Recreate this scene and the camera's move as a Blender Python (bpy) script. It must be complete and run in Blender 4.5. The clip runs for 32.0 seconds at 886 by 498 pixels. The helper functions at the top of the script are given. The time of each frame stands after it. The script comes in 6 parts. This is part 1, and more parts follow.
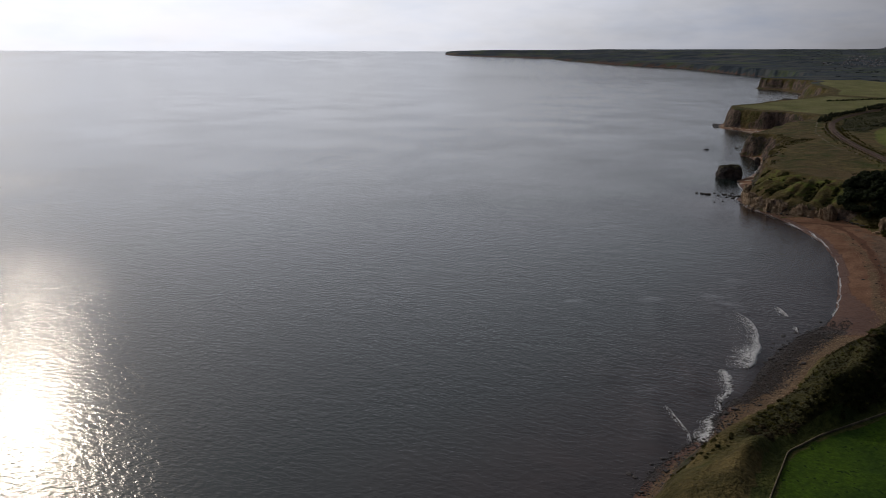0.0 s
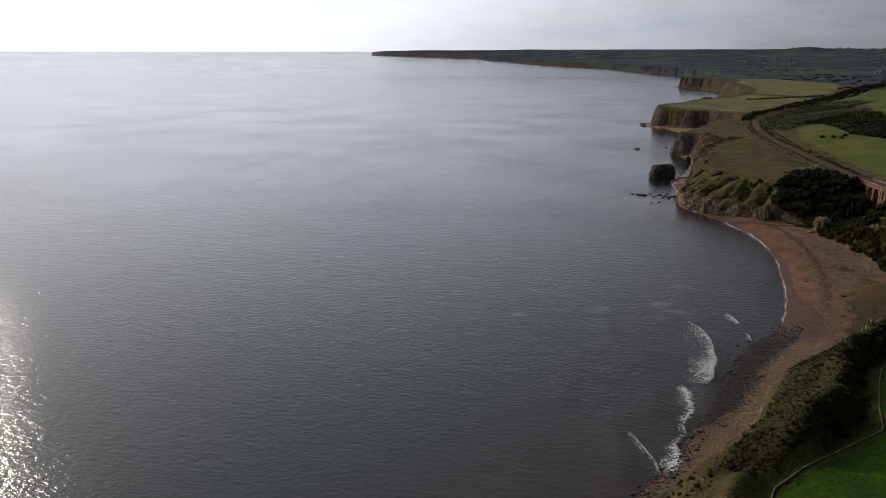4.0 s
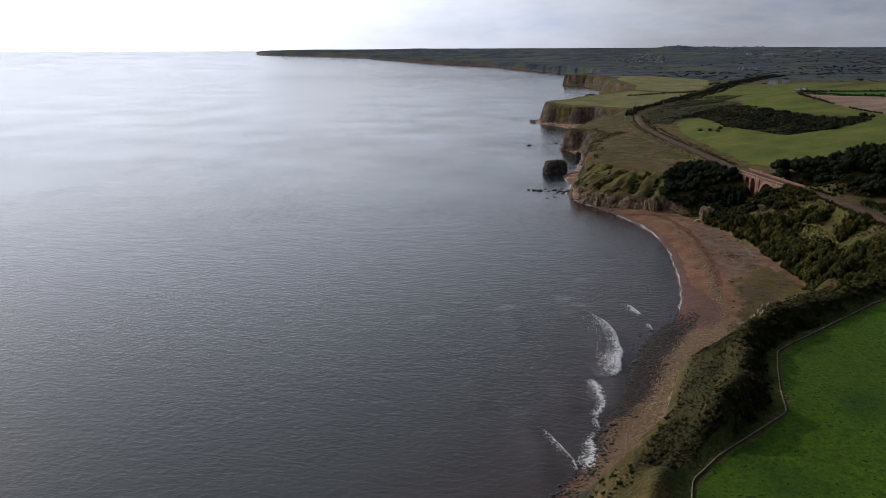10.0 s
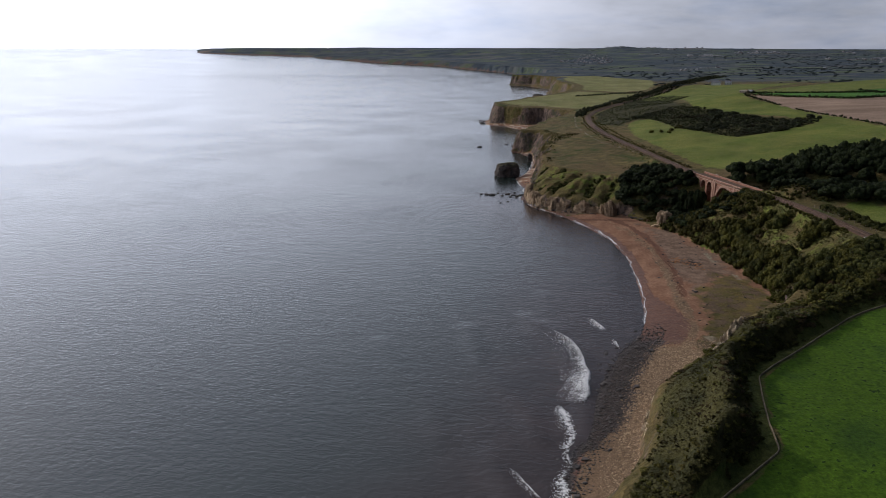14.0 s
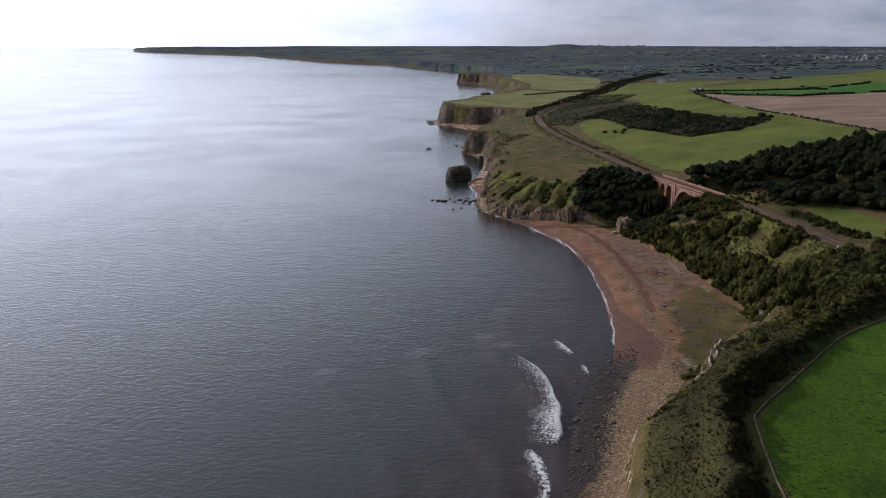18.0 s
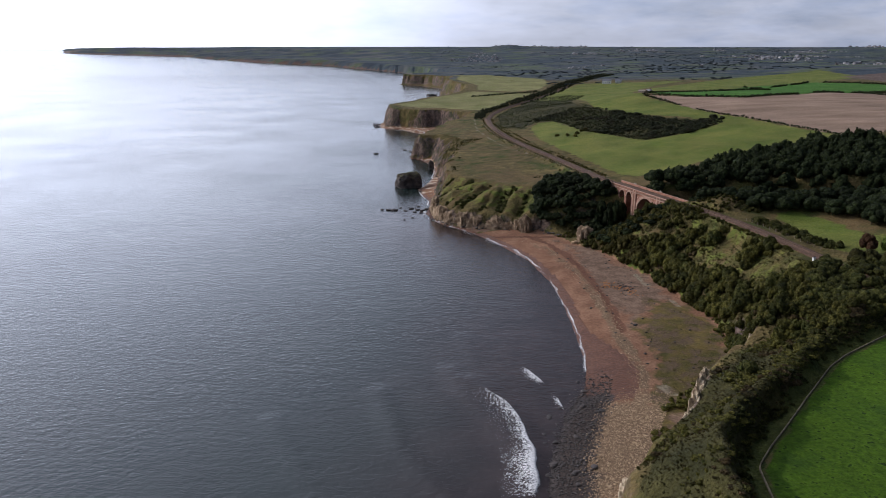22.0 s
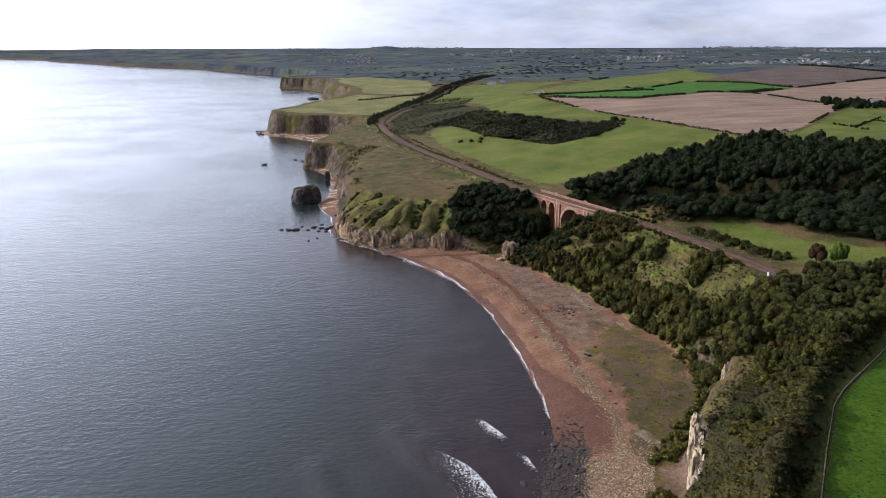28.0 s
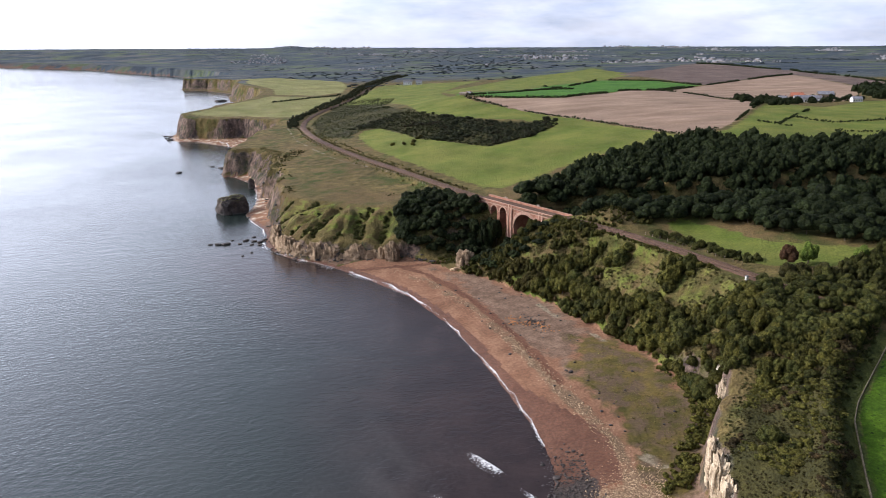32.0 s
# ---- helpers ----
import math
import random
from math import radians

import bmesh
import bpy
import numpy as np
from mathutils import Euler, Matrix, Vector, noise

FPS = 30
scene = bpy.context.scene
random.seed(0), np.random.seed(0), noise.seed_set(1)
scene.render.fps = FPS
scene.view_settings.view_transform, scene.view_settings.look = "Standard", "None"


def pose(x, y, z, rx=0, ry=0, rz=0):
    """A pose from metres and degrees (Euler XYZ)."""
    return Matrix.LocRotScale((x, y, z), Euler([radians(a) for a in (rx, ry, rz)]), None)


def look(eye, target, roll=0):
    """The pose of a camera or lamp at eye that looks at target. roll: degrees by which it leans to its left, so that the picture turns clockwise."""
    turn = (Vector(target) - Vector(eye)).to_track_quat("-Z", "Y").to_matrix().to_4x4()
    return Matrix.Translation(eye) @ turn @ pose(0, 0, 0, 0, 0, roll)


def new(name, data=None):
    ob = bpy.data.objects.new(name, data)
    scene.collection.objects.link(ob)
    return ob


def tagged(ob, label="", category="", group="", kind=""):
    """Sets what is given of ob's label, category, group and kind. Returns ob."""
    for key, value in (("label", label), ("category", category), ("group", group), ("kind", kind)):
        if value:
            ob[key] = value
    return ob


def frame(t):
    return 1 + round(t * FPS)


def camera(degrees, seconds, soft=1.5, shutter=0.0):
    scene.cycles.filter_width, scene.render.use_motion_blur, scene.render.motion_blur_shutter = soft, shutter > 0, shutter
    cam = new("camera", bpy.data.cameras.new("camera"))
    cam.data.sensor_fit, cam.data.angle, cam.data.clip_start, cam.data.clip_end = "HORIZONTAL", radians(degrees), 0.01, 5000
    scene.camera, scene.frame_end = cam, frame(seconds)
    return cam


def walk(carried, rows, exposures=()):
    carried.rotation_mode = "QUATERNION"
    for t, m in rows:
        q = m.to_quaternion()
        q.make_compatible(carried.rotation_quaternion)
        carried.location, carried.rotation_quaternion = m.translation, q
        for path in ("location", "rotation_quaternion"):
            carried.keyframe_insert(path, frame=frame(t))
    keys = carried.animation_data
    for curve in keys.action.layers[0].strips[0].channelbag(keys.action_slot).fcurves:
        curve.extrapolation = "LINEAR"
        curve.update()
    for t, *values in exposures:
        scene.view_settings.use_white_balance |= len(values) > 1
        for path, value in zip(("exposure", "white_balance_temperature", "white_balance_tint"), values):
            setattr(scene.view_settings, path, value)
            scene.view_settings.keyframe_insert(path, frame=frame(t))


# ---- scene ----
EXPOSURES = [(0.0, -2.7, 6450, 12), (3.0, -2.44, 6450, 12), (6.0, -2.2, 6300, 12), (9.0, -2.02, 6200, 12), (13.0, -1.82, 6100, 13),
             (19.0, -1.58, 5900, 14), (23.0, -1.3, 5850, 15), (28.0, -0.9, 5900, 15), (32.0, -0.55, 6000, 15)]
cam = camera(64.08, 32.0, soft=0.85)
walk(cam, [
    (0.00, pose(-0.00, 0.00, 100.00, 74.397, -0.102, 23.488)),
    (0.50, pose(-1.54, 2.60, 100.01, 74.409, -0.121, 22.982)),
    (1.00, pose(-3.06, 5.26, 100.04, 74.413, -0.162, 22.302)),
    (1.50, pose(-4.66, 8.01, 100.09, 74.421, -0.200, 21.463)),
    (2.00, pose(-6.22, 10.74, 100.14, 74.428, -0.216, 20.583)),
    (2.50, pose(-7.59, 13.20, 100.15, 74.427, -0.216, 19.721)),
    (3.00, pose(-8.72, 15.19, 100.08, 74.427, -0.153, 18.990)),
    (3.50, pose(-9.56, 16.62, 99.98, 74.430, -0.087, 18.385)),
    (5.50, pose(-11.52, 19.58, 99.55, 74.429, -0.021, 15.387)),
    (6.25, pose(-11.94, 19.98, 99.45, 74.440, 0.014, 14.125)),
    (7.00, pose(-12.44, 19.98, 99.40, 74.437, 0.033, 12.939)),
    (7.75, pose(-12.88, 19.87, 99.34, 74.412, 0.092, 11.726)),
    (8.50, pose(-13.41, 20.13, 99.28, 74.408, 0.112, 10.633)),
    (9.00, pose(-13.81, 20.95, 99.26, 74.393, 0.095, 10.056)),
    (9.50, pose(-14.25, 22.26, 99.28, 74.375, 0.078, 9.525)),
    (10.25, pose(-14.94, 24.67, 99.28, 74.363, 0.110, 8.707)),
    (11.00, pose(-15.67, 27.80, 99.29, 74.362, 0.049, 7.911)),
    (12.00, pose(-16.54, 32.74, 99.29, 74.356, -0.038, 6.879)),
    (13.00, pose(-17.70, 38.20, 99.30, 74.347, -0.178, 5.807)),
    (14.00, pose(-18.90, 43.69, 99.25, 74.324, -0.253, 4.802)),
    (14.50, pose(-19.37, 46.42, 99.23, 74.317, -0.208, 4.309)),
    (16.50, pose(-20.70, 58.96, 99.54, 74.210, -0.157, 2.138)),
    (17.00, pose(-21.00, 62.40, 99.70, 74.193, -0.120, 1.599)),
    (18.00, pose(-21.51, 68.73, 100.01, 74.191, -0.110, 0.544)),
    (19.00, pose(-22.13, 74.74, 100.28, 74.182, -0.109, -0.518)),
    (19.75, pose(-22.59, 79.16, 100.45, 74.202, -0.061, -1.171)),
    (20.50, pose(-23.07, 83.62, 100.54, 74.223, -0.072, -1.829)),
    (21.00, pose(-23.38, 86.57, 100.56, 74.231, -0.071, -2.394)),
    (21.50, pose(-23.68, 89.52, 100.54, 74.244, -0.068, -3.107)),
    (22.25, pose(-24.25, 94.06, 100.43, 74.249, -0.081, -4.270)),
    (23.00, pose(-24.87, 98.58, 100.32, 74.247, -0.071, -5.366)),
    (24.00, pose(-25.89, 104.92, 100.35, 74.245, -0.066, -6.748)),
    (25.00, pose(-27.61, 111.40, 100.53, 74.259, -0.071, -8.200)),
    (25.50, pose(-28.76, 114.50, 100.63, 74.258, -0.055, -9.129)),
    (27.50, pose(-34.50, 126.40, 101.19, 74.339, 0.072, -12.772)),
    (28.00, pose(-35.90, 129.31, 101.32, 74.345, 0.106, -13.652)),
    (29.00, pose(-39.00, 135.14, 101.50, 74.341, 0.157, -15.510)),
    (30.00, pose(-42.12, 141.17, 101.64, 74.351, 0.218, -17.311)),
    (31.00, pose(-45.12, 147.08, 101.55, 74.334, 0.243, -19.154)),
    (32.00, pose(-48.16, 153.09, 101.27, 74.301, 0.233, -21.094)),
], EXPOSURES)

# ---------------------------------------------------------------- sky and sun
SUN_AZIMUTH, SUN_HEIGHT = radians(-57.5), radians(28)
world = bpy.data.worlds.new("hazy_sky")
scene.world = world
world.use_nodes = True
wn, wl = world.node_tree.nodes, world.node_tree.links
wn.clear()
sky = wn.new("ShaderNodeTexSky")
sky.sky_type, sky.sun_disc = "NISHITA", False
sky.sun_elevation, sky.sun_rotation = SUN_HEIGHT, SUN_AZIMUTH % (2 * math.pi)
sky.dust_density, sky.air_density, sky.ozone_density, sky.altitude = 1.6, 1.0, 2.5, 60
coord, stretch = wn.new("ShaderNodeTexCoord"), wn.new("ShaderNodeMapping")
stretch.inputs["Scale"].default_value = (3.0, 3.0, 11.0)
wl.new(coord.outputs["Generated"], stretch.inputs["Vector"])
cloud = wn.new("ShaderNodeTexNoise")
cloud.inputs["Scale"].default_value, cloud.inputs["Detail"].default_value, cloud.inputs["Roughness"].default_value = 1.6, 7, 0.6
wl.new(stretch.outputs[0], cloud.inputs["Vector"])
cover = wn.new("ShaderNodeValToRGB")
cover.color_ramp.elements[0].position, cover.color_ramp.elements[0].color = 0.30, (0.60, 0.60, 0.60, 1)
cover.color_ramp.elements[1].position, cover.color_ramp.elements[1].color = 0.60, (0.98, 0.98, 0.98, 1)
wl.new(cloud.outputs["Fac"], cover.inputs["Fac"])
split, low = wn.new("ShaderNodeSeparateXYZ"), wn.new("ShaderNodeMapRange")
wl.new(coord.outputs["Generated"], split.inputs[0])
wl.new(split.outputs["Z"], low.inputs["Value"])
low.interpolation_type = "SMOOTHERSTEP"
low.inputs["From Min"].default_value, low.inputs["From Max"].default_value = 0.05, 0.40
low.inputs["To Min"].default_value, low.inputs["To Max"].default_value = 1.0, 0.04
thin = wn.new("ShaderNodeMath")
thin.operation = "MULTIPLY"
wl.new(cover.outputs["Color"], thin.inputs[0])
wl.new(low.outputs["Result"], thin.inputs[1])
veil = wn.new("ShaderNodeMixRGB")
grey = wn.new("ShaderNodeTexNoise")
grey.inputs["Scale"].default_value, grey.inputs["Detail"].default_value, grey.inputs["Roughness"].default_value = 2.3, 6, 0.62
wide = wn.new("ShaderNodeMapping")
wide.inputs["Scale"].default_value, wide.inputs["Location"].default_value = (2.4, 2.4, 10.0), (4.1, 2.7, 0.4)
wl.new(coord.outputs["Generated"], wide.inputs["Vector"])
wl.new(wide.outputs[0], grey.inputs["Vector"])
banks = wn.new("ShaderNodeValToRGB")
banks.color_ramp.elements[0].position, banks.color_ramp.elements[0].color = 0.42, (11.4, 11.8, 13.0, 1)
banks.color_ramp.elements[1].position, banks.color_ramp.elements[1].color = 0.70, (8.0, 9.2, 11.6, 1)
wl.new(grey.outputs["Fac"], banks.inputs["Fac"])
# the haze is brighter on the sun's side of the sky
turn, fade, hazy = wn.new("ShaderNodeVectorMath"), wn.new("ShaderNodeMapRange"), wn.new("ShaderNodeVectorMath")
turn.operation, hazy.operation = "DOT_PRODUCT", "SCALE"
turn.inputs[1].default_value = (math.sin(SUN_AZIMUTH), math.cos(SUN_AZIMUTH), 0)
wl.new(coord.outputs["Generated"], turn.inputs[0])
wl.new(turn.outputs["Value"], fade.inputs["Value"])
fade.inputs["From Min"].default_value, fade.inputs["From Max"].default_value = -1.0, -0.25
fade.inputs["To Min"].default_value, fade.inputs["To Max"].default_value = 0.42, 1.0
wl.new(banks.outputs["Color"], hazy.inputs[0])
wl.new(fade.outputs["Result"], hazy.inputs["Scale"])
wl.new(hazy.outputs[0], veil.inputs["Color2"])
wl.new(thin.outputs[0], veil.inputs["Fac"])
dim = wn.new("ShaderNodeVectorMath")
dim.operation = "SCALE"
dim.inputs["Scale"].default_value = 0.6
wl.new(sky.outputs["Color"], dim.inputs[0])
wl.new(dim.outputs[0], veil.inputs["Color1"])
# haze brightens towards the sun
aim, glare, blaze = wn.new("ShaderNodeVectorMath"), wn.new("ShaderNodeMapRange"), wn.new("ShaderNodeMixRGB")
aim.operation = "DOT_PRODUCT"
aim.inputs[1].default_value = (math.sin(SUN_AZIMUTH) * 0.89, math.cos(SUN_AZIMUTH) * 0.89, 0.455)
wl.new(coord.outputs["Generated"], aim.inputs[0])
wl.new(aim.outputs["Value"], glare.inputs["Value"])
glare.interpolation_type = "SMOOTHERSTEP"
glare.inputs["From Min"].default_value, glare.inputs["From Max"].default_value = 0.12, 1.04
blaze.blend_type = "ADD"
blaze.inputs["Color2"].default_value = (18.0, 18.3, 19.2, 1)
wl.new(glare.outputs["Result"], blaze.inputs["Fac"])
wl.new(veil.outputs["Color"], blaze.inputs["Color1"])
back = wn.new("ShaderNodeBackground")
back.inputs["Strength"].default_value = 0.1
# the whole sky grows brighter round towards the sun's bearing
swing, shine = wn.new("ShaderNodeMapRange"), wn.new("ShaderNodeVectorMath")
shine.operation = "SCALE"
swing.inputs["From Min"].default_value, swing.inputs["From Max"].default_value = 0.42, 1.0
swing.inputs["To Min"].default_value, swing.inputs["To Max"].default_value = 1.5, 2.6
wl.new(turn.outputs["Value"], swing.inputs["Value"])
wl.new(blaze.outputs["Color"], shine.inputs[0])
sink, both_ways = wn.new("ShaderNodeMapRange"), wn.new("ShaderNodeMath")
sink.inputs["From Min"].default_value, sink.inputs["From Max"].default_value = 0.0, 0.2
sink.inputs["To Min"].default_value, sink.inputs["To Max"].default_value = 0.84, 1.0
wl.new(split.outputs["Z"], sink.inputs["Value"])
both_ways.operation = "MULTIPLY"
wl.new(swing.outputs["Result"], both_ways.inputs[0])
wl.new(sink.outputs["Result"], both_ways.inputs[1])
wl.new(both_ways.outputs[0], shine.inputs["Scale"])
wl.new(shine.outputs[0], back.inputs["Color"])
wout = wn.new("ShaderNodeOutputWorld")
wl.new(back.outputs[0], wout.inputs["Surface"])
sun = new("sun", bpy.data.lights.new("sun", "SUN"))
sun.data.energy, sun.data.angle, sun.data.color = 5.0, radians(0.6), (1.0, 0.88, 0.71)
to_sun = Vector((math.sin(SUN_AZIMUTH) * math.cos(SUN_HEIGHT), math.cos(SUN_AZIMUTH) * math.cos(SUN_HEIGHT), math.sin(SUN_HEIGHT)))
sun.matrix_world = look(to_sun * 900, (0, 0, 0))

# ---------------------------------------------------------------- materials


class Paint:
    """A node material in the making."""

    def __init__(self, name, rough=0.9, spec=0.3, metal=0.0):
        self.m = bpy.data.materials.new(name)
        self.m.use_nodes = True
        self.n, self.l = self.m.node_tree.nodes, self.m.node_tree.links
        self.b = self.n["Principled BSDF"]
        self.b.inputs["Roughness"].default_value, self.b.inputs["Metallic"].default_value = rough, metal
        self.b.inputs["Specular IOR Level"].default_value = spec
        self.place = self.n.new("ShaderNodeNewGeometry").outputs["Position"]

    def put(self, socket, value):
        if hasattr(value, "links"):
            self.l.new(value, socket)
        elif hasattr(socket.default_value, "__len__") and len(socket.default_value) == 4:
            socket.default_value = (*value, 1) if len(value) == 3 else value
        else:
            socket.default_value = value

    def noise(self, size, detail=3.0, rough=0.55, squash=(1, 1, 1), lo=0.35, hi=0.65, spin=0.0):
        at = self.place
        if squash != (1, 1, 1):
            mp = self.n.new("ShaderNodeMapping")
            mp.inputs["Scale"].default_value, mp.inputs["Rotation"].default_value = squash, (0, 0, radians(spin))
            self.l.new(at, mp.inputs["Vector"])
            at = mp.outputs[0]
        t = self.n.new("ShaderNodeTexNoise")
        t.inputs["Scale"].default_value, t.inputs["Detail"].default_value, t.inputs["Roughness"].default_value = 1.0 / size, detail, rough
        self.l.new(at, t.inputs["Vector"])
        r = self.n.new("ShaderNodeMapRange")
        r.inputs["From Min"].default_value, r.inputs["From Max"].default_value = lo, hi
        self.l.new(t.outputs["Fac"], r.inputs["Value"])
        return r.outputs["Result"]

    def cells(self, size):
        t = self.n.new("ShaderNodeTexVoronoi")
        t.inputs["Scale"].default_value = 1.0 / size
        self.l.new(self.place, t.inputs["Vector"])
        return t.outputs["Distance"], t.outputs["Color"]

    def mix(self, k, a, b):
        t = self.n.new("ShaderNodeMixRGB")
        for s, v in zip(t.inputs, (k, a, b)):
            self.put(s, v)
        return t.outputs["Color"]

    def sum(self, op, a, b=0.0):
        t = self.n.new("ShaderNodeMath")
        t.operation, t.use_clamp = op, False
        self.put(t.inputs[0], a)
        self.put(t.inputs[1], b)
        return t.outputs[0]

    def mask(self, name):
        t = self.n.new("ShaderNodeAttribute")
        t.attribute_name = name
        return t.outputs["Fac"]

    def chance(self):
        return self.n.new("ShaderNodeObjectInfo").outputs["Random"]

    def island(self):
        return self.n.new("ShaderNodeNewGeometry").outputs["Random Per Island"]

    def tint(self, colour, value, by=0.25):
        t = self.n.new("ShaderNodeHueSaturation")
        self.put(t.inputs["Color"], colour)
        self.put(t.inputs["Value"], self.sum("ADD", self.sum("MULTIPLY", value, 2 * by), 1 - by))
        return t.outputs["Color"]

    def bump(self, height, strength=0.5, distance=0.2):
        t = self.n.new("ShaderNodeBump")
        t.inputs["Strength"].default_value, t.inputs["Distance"].default_value = strength, distance
        self.put(t.inputs["Height"], height)
        self.l.new(t.outputs["Normal"], self.b.inputs["Normal"])

    def done(self, colour):
        self.put(self.b.inputs["Base Color"], colour)
        return self.m


def mottled(name, dark, light, big=3.0, small=0.3, rough=0.9, spec=0.25, bump=0.5, depth=0.05, vary=0.2, metal=0.0):
    p = Paint(name, rough, spec, metal)
    fine = p.noise(small, 4)
    c = p.mix(p.noise(big, 3), dark, light)
    c = p.tint(c, fine, 0.22)
    c = p.tint(c, p.chance(), vary)
    p.bump(fine, bump, depth)
    return p.done(c)


def leafy(name, dark, light, autumn=None, leaf=0.5, patch=34):
    p = Paint(name, 0.8, 0.12)
    tuft, spray = p.noise(2.2, 2), p.noise(leaf, 3, 0.65)
    c = p.mix(tuft, dark, light)
    c = p.mix(p.sum("MULTIPLY", p.island(), 0.5), c, light)
    if autumn:
        c = p.mix(p.sum("MULTIPLY", p.noise(patch, 3, lo=0.55, hi=0.75), 0.8), c, autumn)
    c = p.tint(c, p.chance(), 0.30)
    c = p.tint(c, spray, 0.45)
    p.bump(p.sum("ADD", spray, p.sum("MULTIPLY", tuft, 0.8)), 0.9, leaf * 1.1)
    p.done(c)
    glow = p.n.new("ShaderNodeBsdfTranslucent")
    p.put(glow.inputs["Color"], c)
    both = p.n.new("ShaderNodeMixShader")
    both.inputs[0].default_value = 0.16
    p.l.new(p.b.outputs[0], both.inputs[1])
    p.l.new(glow.outputs[0], both.inputs[2])
    p.l.new(both.outputs[0], p.n["Material Output"].inputs["Surface"])
    return p.m


def ground_paint():
    p = Paint("ground_cover", 0.95, 0.15)
    big, mid, fine = p.noise(38, 4), p.noise(6, 4), p.noise(0.9, 4)
    grain = p.noise(0.35, 3)
    rough_grass = p.mix(mid, (0.070, 0.058, 0.019), (0.158, 0.118, 0.044))
    rough_grass = p.mix(p.noise(30, 4, squash=(1, 0.6, 1), lo=0.48, hi=0.66), rough_grass, (0.135, 0.092, 0.040))
    rough_grass = p.mix(p.noise(17, 3, lo=0.5, hi=0.68), rough_grass, (0.055, 0.066, 0.014))
    pasture = p.mix(p.noise(22, 5), (0.094, 0.126, 0.019), (0.162, 0.170, 0.037))
    # yellow-green headland pasture, paled in its colour for distance haze
    hay = p.mix(p.noise(26, 4, squash=(1, 0.4, 1)), (0.160, 0.164, 0.052), (0.225, 0.212, 0.082))
    lush = p.mix(p.noise(1.5, 6), (0.032, 0.068, 0.003), (0.064, 0.120, 0.006))
    lush = p.mix(p.noise(19, 4, lo=0.5, hi=0.7), lush, (0.022, 0.050, 0.005))
    lush = p.mix(p.noise(1.5, 2, lo=0.61, hi=0.70), lush, (0.014, 0.034, 0.004))
    clover = p.mix(p.noise(25, 4), (0.045, 0.125, 0.015), (0.070, 0.165, 0.022))
    stubble = p.mix(p.noise(30, 4, squash=(0.5, 2.2, 1)), (0.20, 0.135, 0.092), (0.29, 0.205, 0.145))
    plough = p.mix(p.noise(40, 4), (0.10, 0.07, 0.06), (0.15, 0.11, 0.09))
    sand = p.mix(p.noise(9, 4), (0.165, 0.083, 0.048), (0.235, 0.130, 0.078))
    wet = p.mix(mid, (0.100, 0.046, 0.028), (0.135, 0.066, 0.040))
    grit = p.mix(p.noise(4, 5), (0.120, 0.076, 0.050), (0.200, 0.132, 0.090))
    cell, hue = p.cells(0.22)
    shingle = p.mix(p.sum("MULTIPLY", cell, 1.1), (0.25, 0.165, 0.098), (0.085, 0.056, 0.034))
    shingle = p.mix(p.noise(2.5, 4), shingle, (0.155, 0.102, 0.062))
    marsh = p.mix(p.noise(7, 4), (0.056, 0.050, 0.012), (0.128, 0.092, 0.028))
    marsh = p.mix(p.noise(5, 5, lo=0.44, hi=0.60), marsh, (0.100, 0.068, 0.042))
    strata = p.noise(2.6, 5, squash=(0.8, 0.8, 0.45))
    rock = p.mix(strata, (0.092, 0.064, 0.050), (0.220, 0.154, 0.116))
    rock = p.mix(p.noise(3.4, 4, squash=(1, 1, 0.3), lo=0.52, hi=0.66), rock, (0.052, 0.042, 0.034))
    rock = p.mix(p.noise(13, 4, lo=0.50, hi=0.66), rock, (0.052, 0.056, 0.028))
    rock = p.mix(p.noise(8, 3, lo=0.52, hi=0.7), rock, (0.070, 0.053, 0.048))
    pale = p.mix(p.noise(1.6, 5), (0.34, 0.27, 0.19), (0.60, 0.53, 0.42))
    track = p.mix(fine, (0.15, 0.125, 0.08), (0.24, 0.20, 0.14))
    scree = p.mix(p.noise(0.7, 4), (0.030, 0.023, 0.020), (0.070, 0.053, 0.045))
    # far built-up and wooded ground, its colour greyed blue to paint in haze
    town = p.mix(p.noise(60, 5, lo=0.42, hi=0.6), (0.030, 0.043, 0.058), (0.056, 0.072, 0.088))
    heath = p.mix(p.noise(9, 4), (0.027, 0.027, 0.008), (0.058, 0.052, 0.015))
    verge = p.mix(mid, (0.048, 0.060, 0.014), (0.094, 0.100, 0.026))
    # far fields, with distance haze mixed into their colours
    hazed_parcel = p.mix(p.noise(230, 1, squash=(1, 1.6, 1), lo=0.4, hi=0.6), (0.056, 0.074, 0.070), (0.098, 0.100, 0.096))
    hazed_parcel = p.mix(p.noise(150, 0, squash=(1, 2.2, 1), lo=0.55, hi=0.60), hazed_parcel, (0.085, 0.108, 0.062))
    far = p.mix(p.noise(90, 4, squash=(0.6, 1.3, 1), lo=0.44, hi=0.56), town, hazed_parcel)
    c = rough_grass
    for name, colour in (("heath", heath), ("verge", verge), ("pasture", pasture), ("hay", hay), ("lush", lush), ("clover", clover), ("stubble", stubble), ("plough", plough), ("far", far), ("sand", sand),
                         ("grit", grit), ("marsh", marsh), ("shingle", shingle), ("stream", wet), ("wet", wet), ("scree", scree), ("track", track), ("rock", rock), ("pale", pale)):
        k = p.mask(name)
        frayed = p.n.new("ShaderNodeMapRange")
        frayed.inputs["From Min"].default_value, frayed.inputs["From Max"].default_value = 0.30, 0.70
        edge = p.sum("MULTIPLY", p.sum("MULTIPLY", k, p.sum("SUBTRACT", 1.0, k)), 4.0)
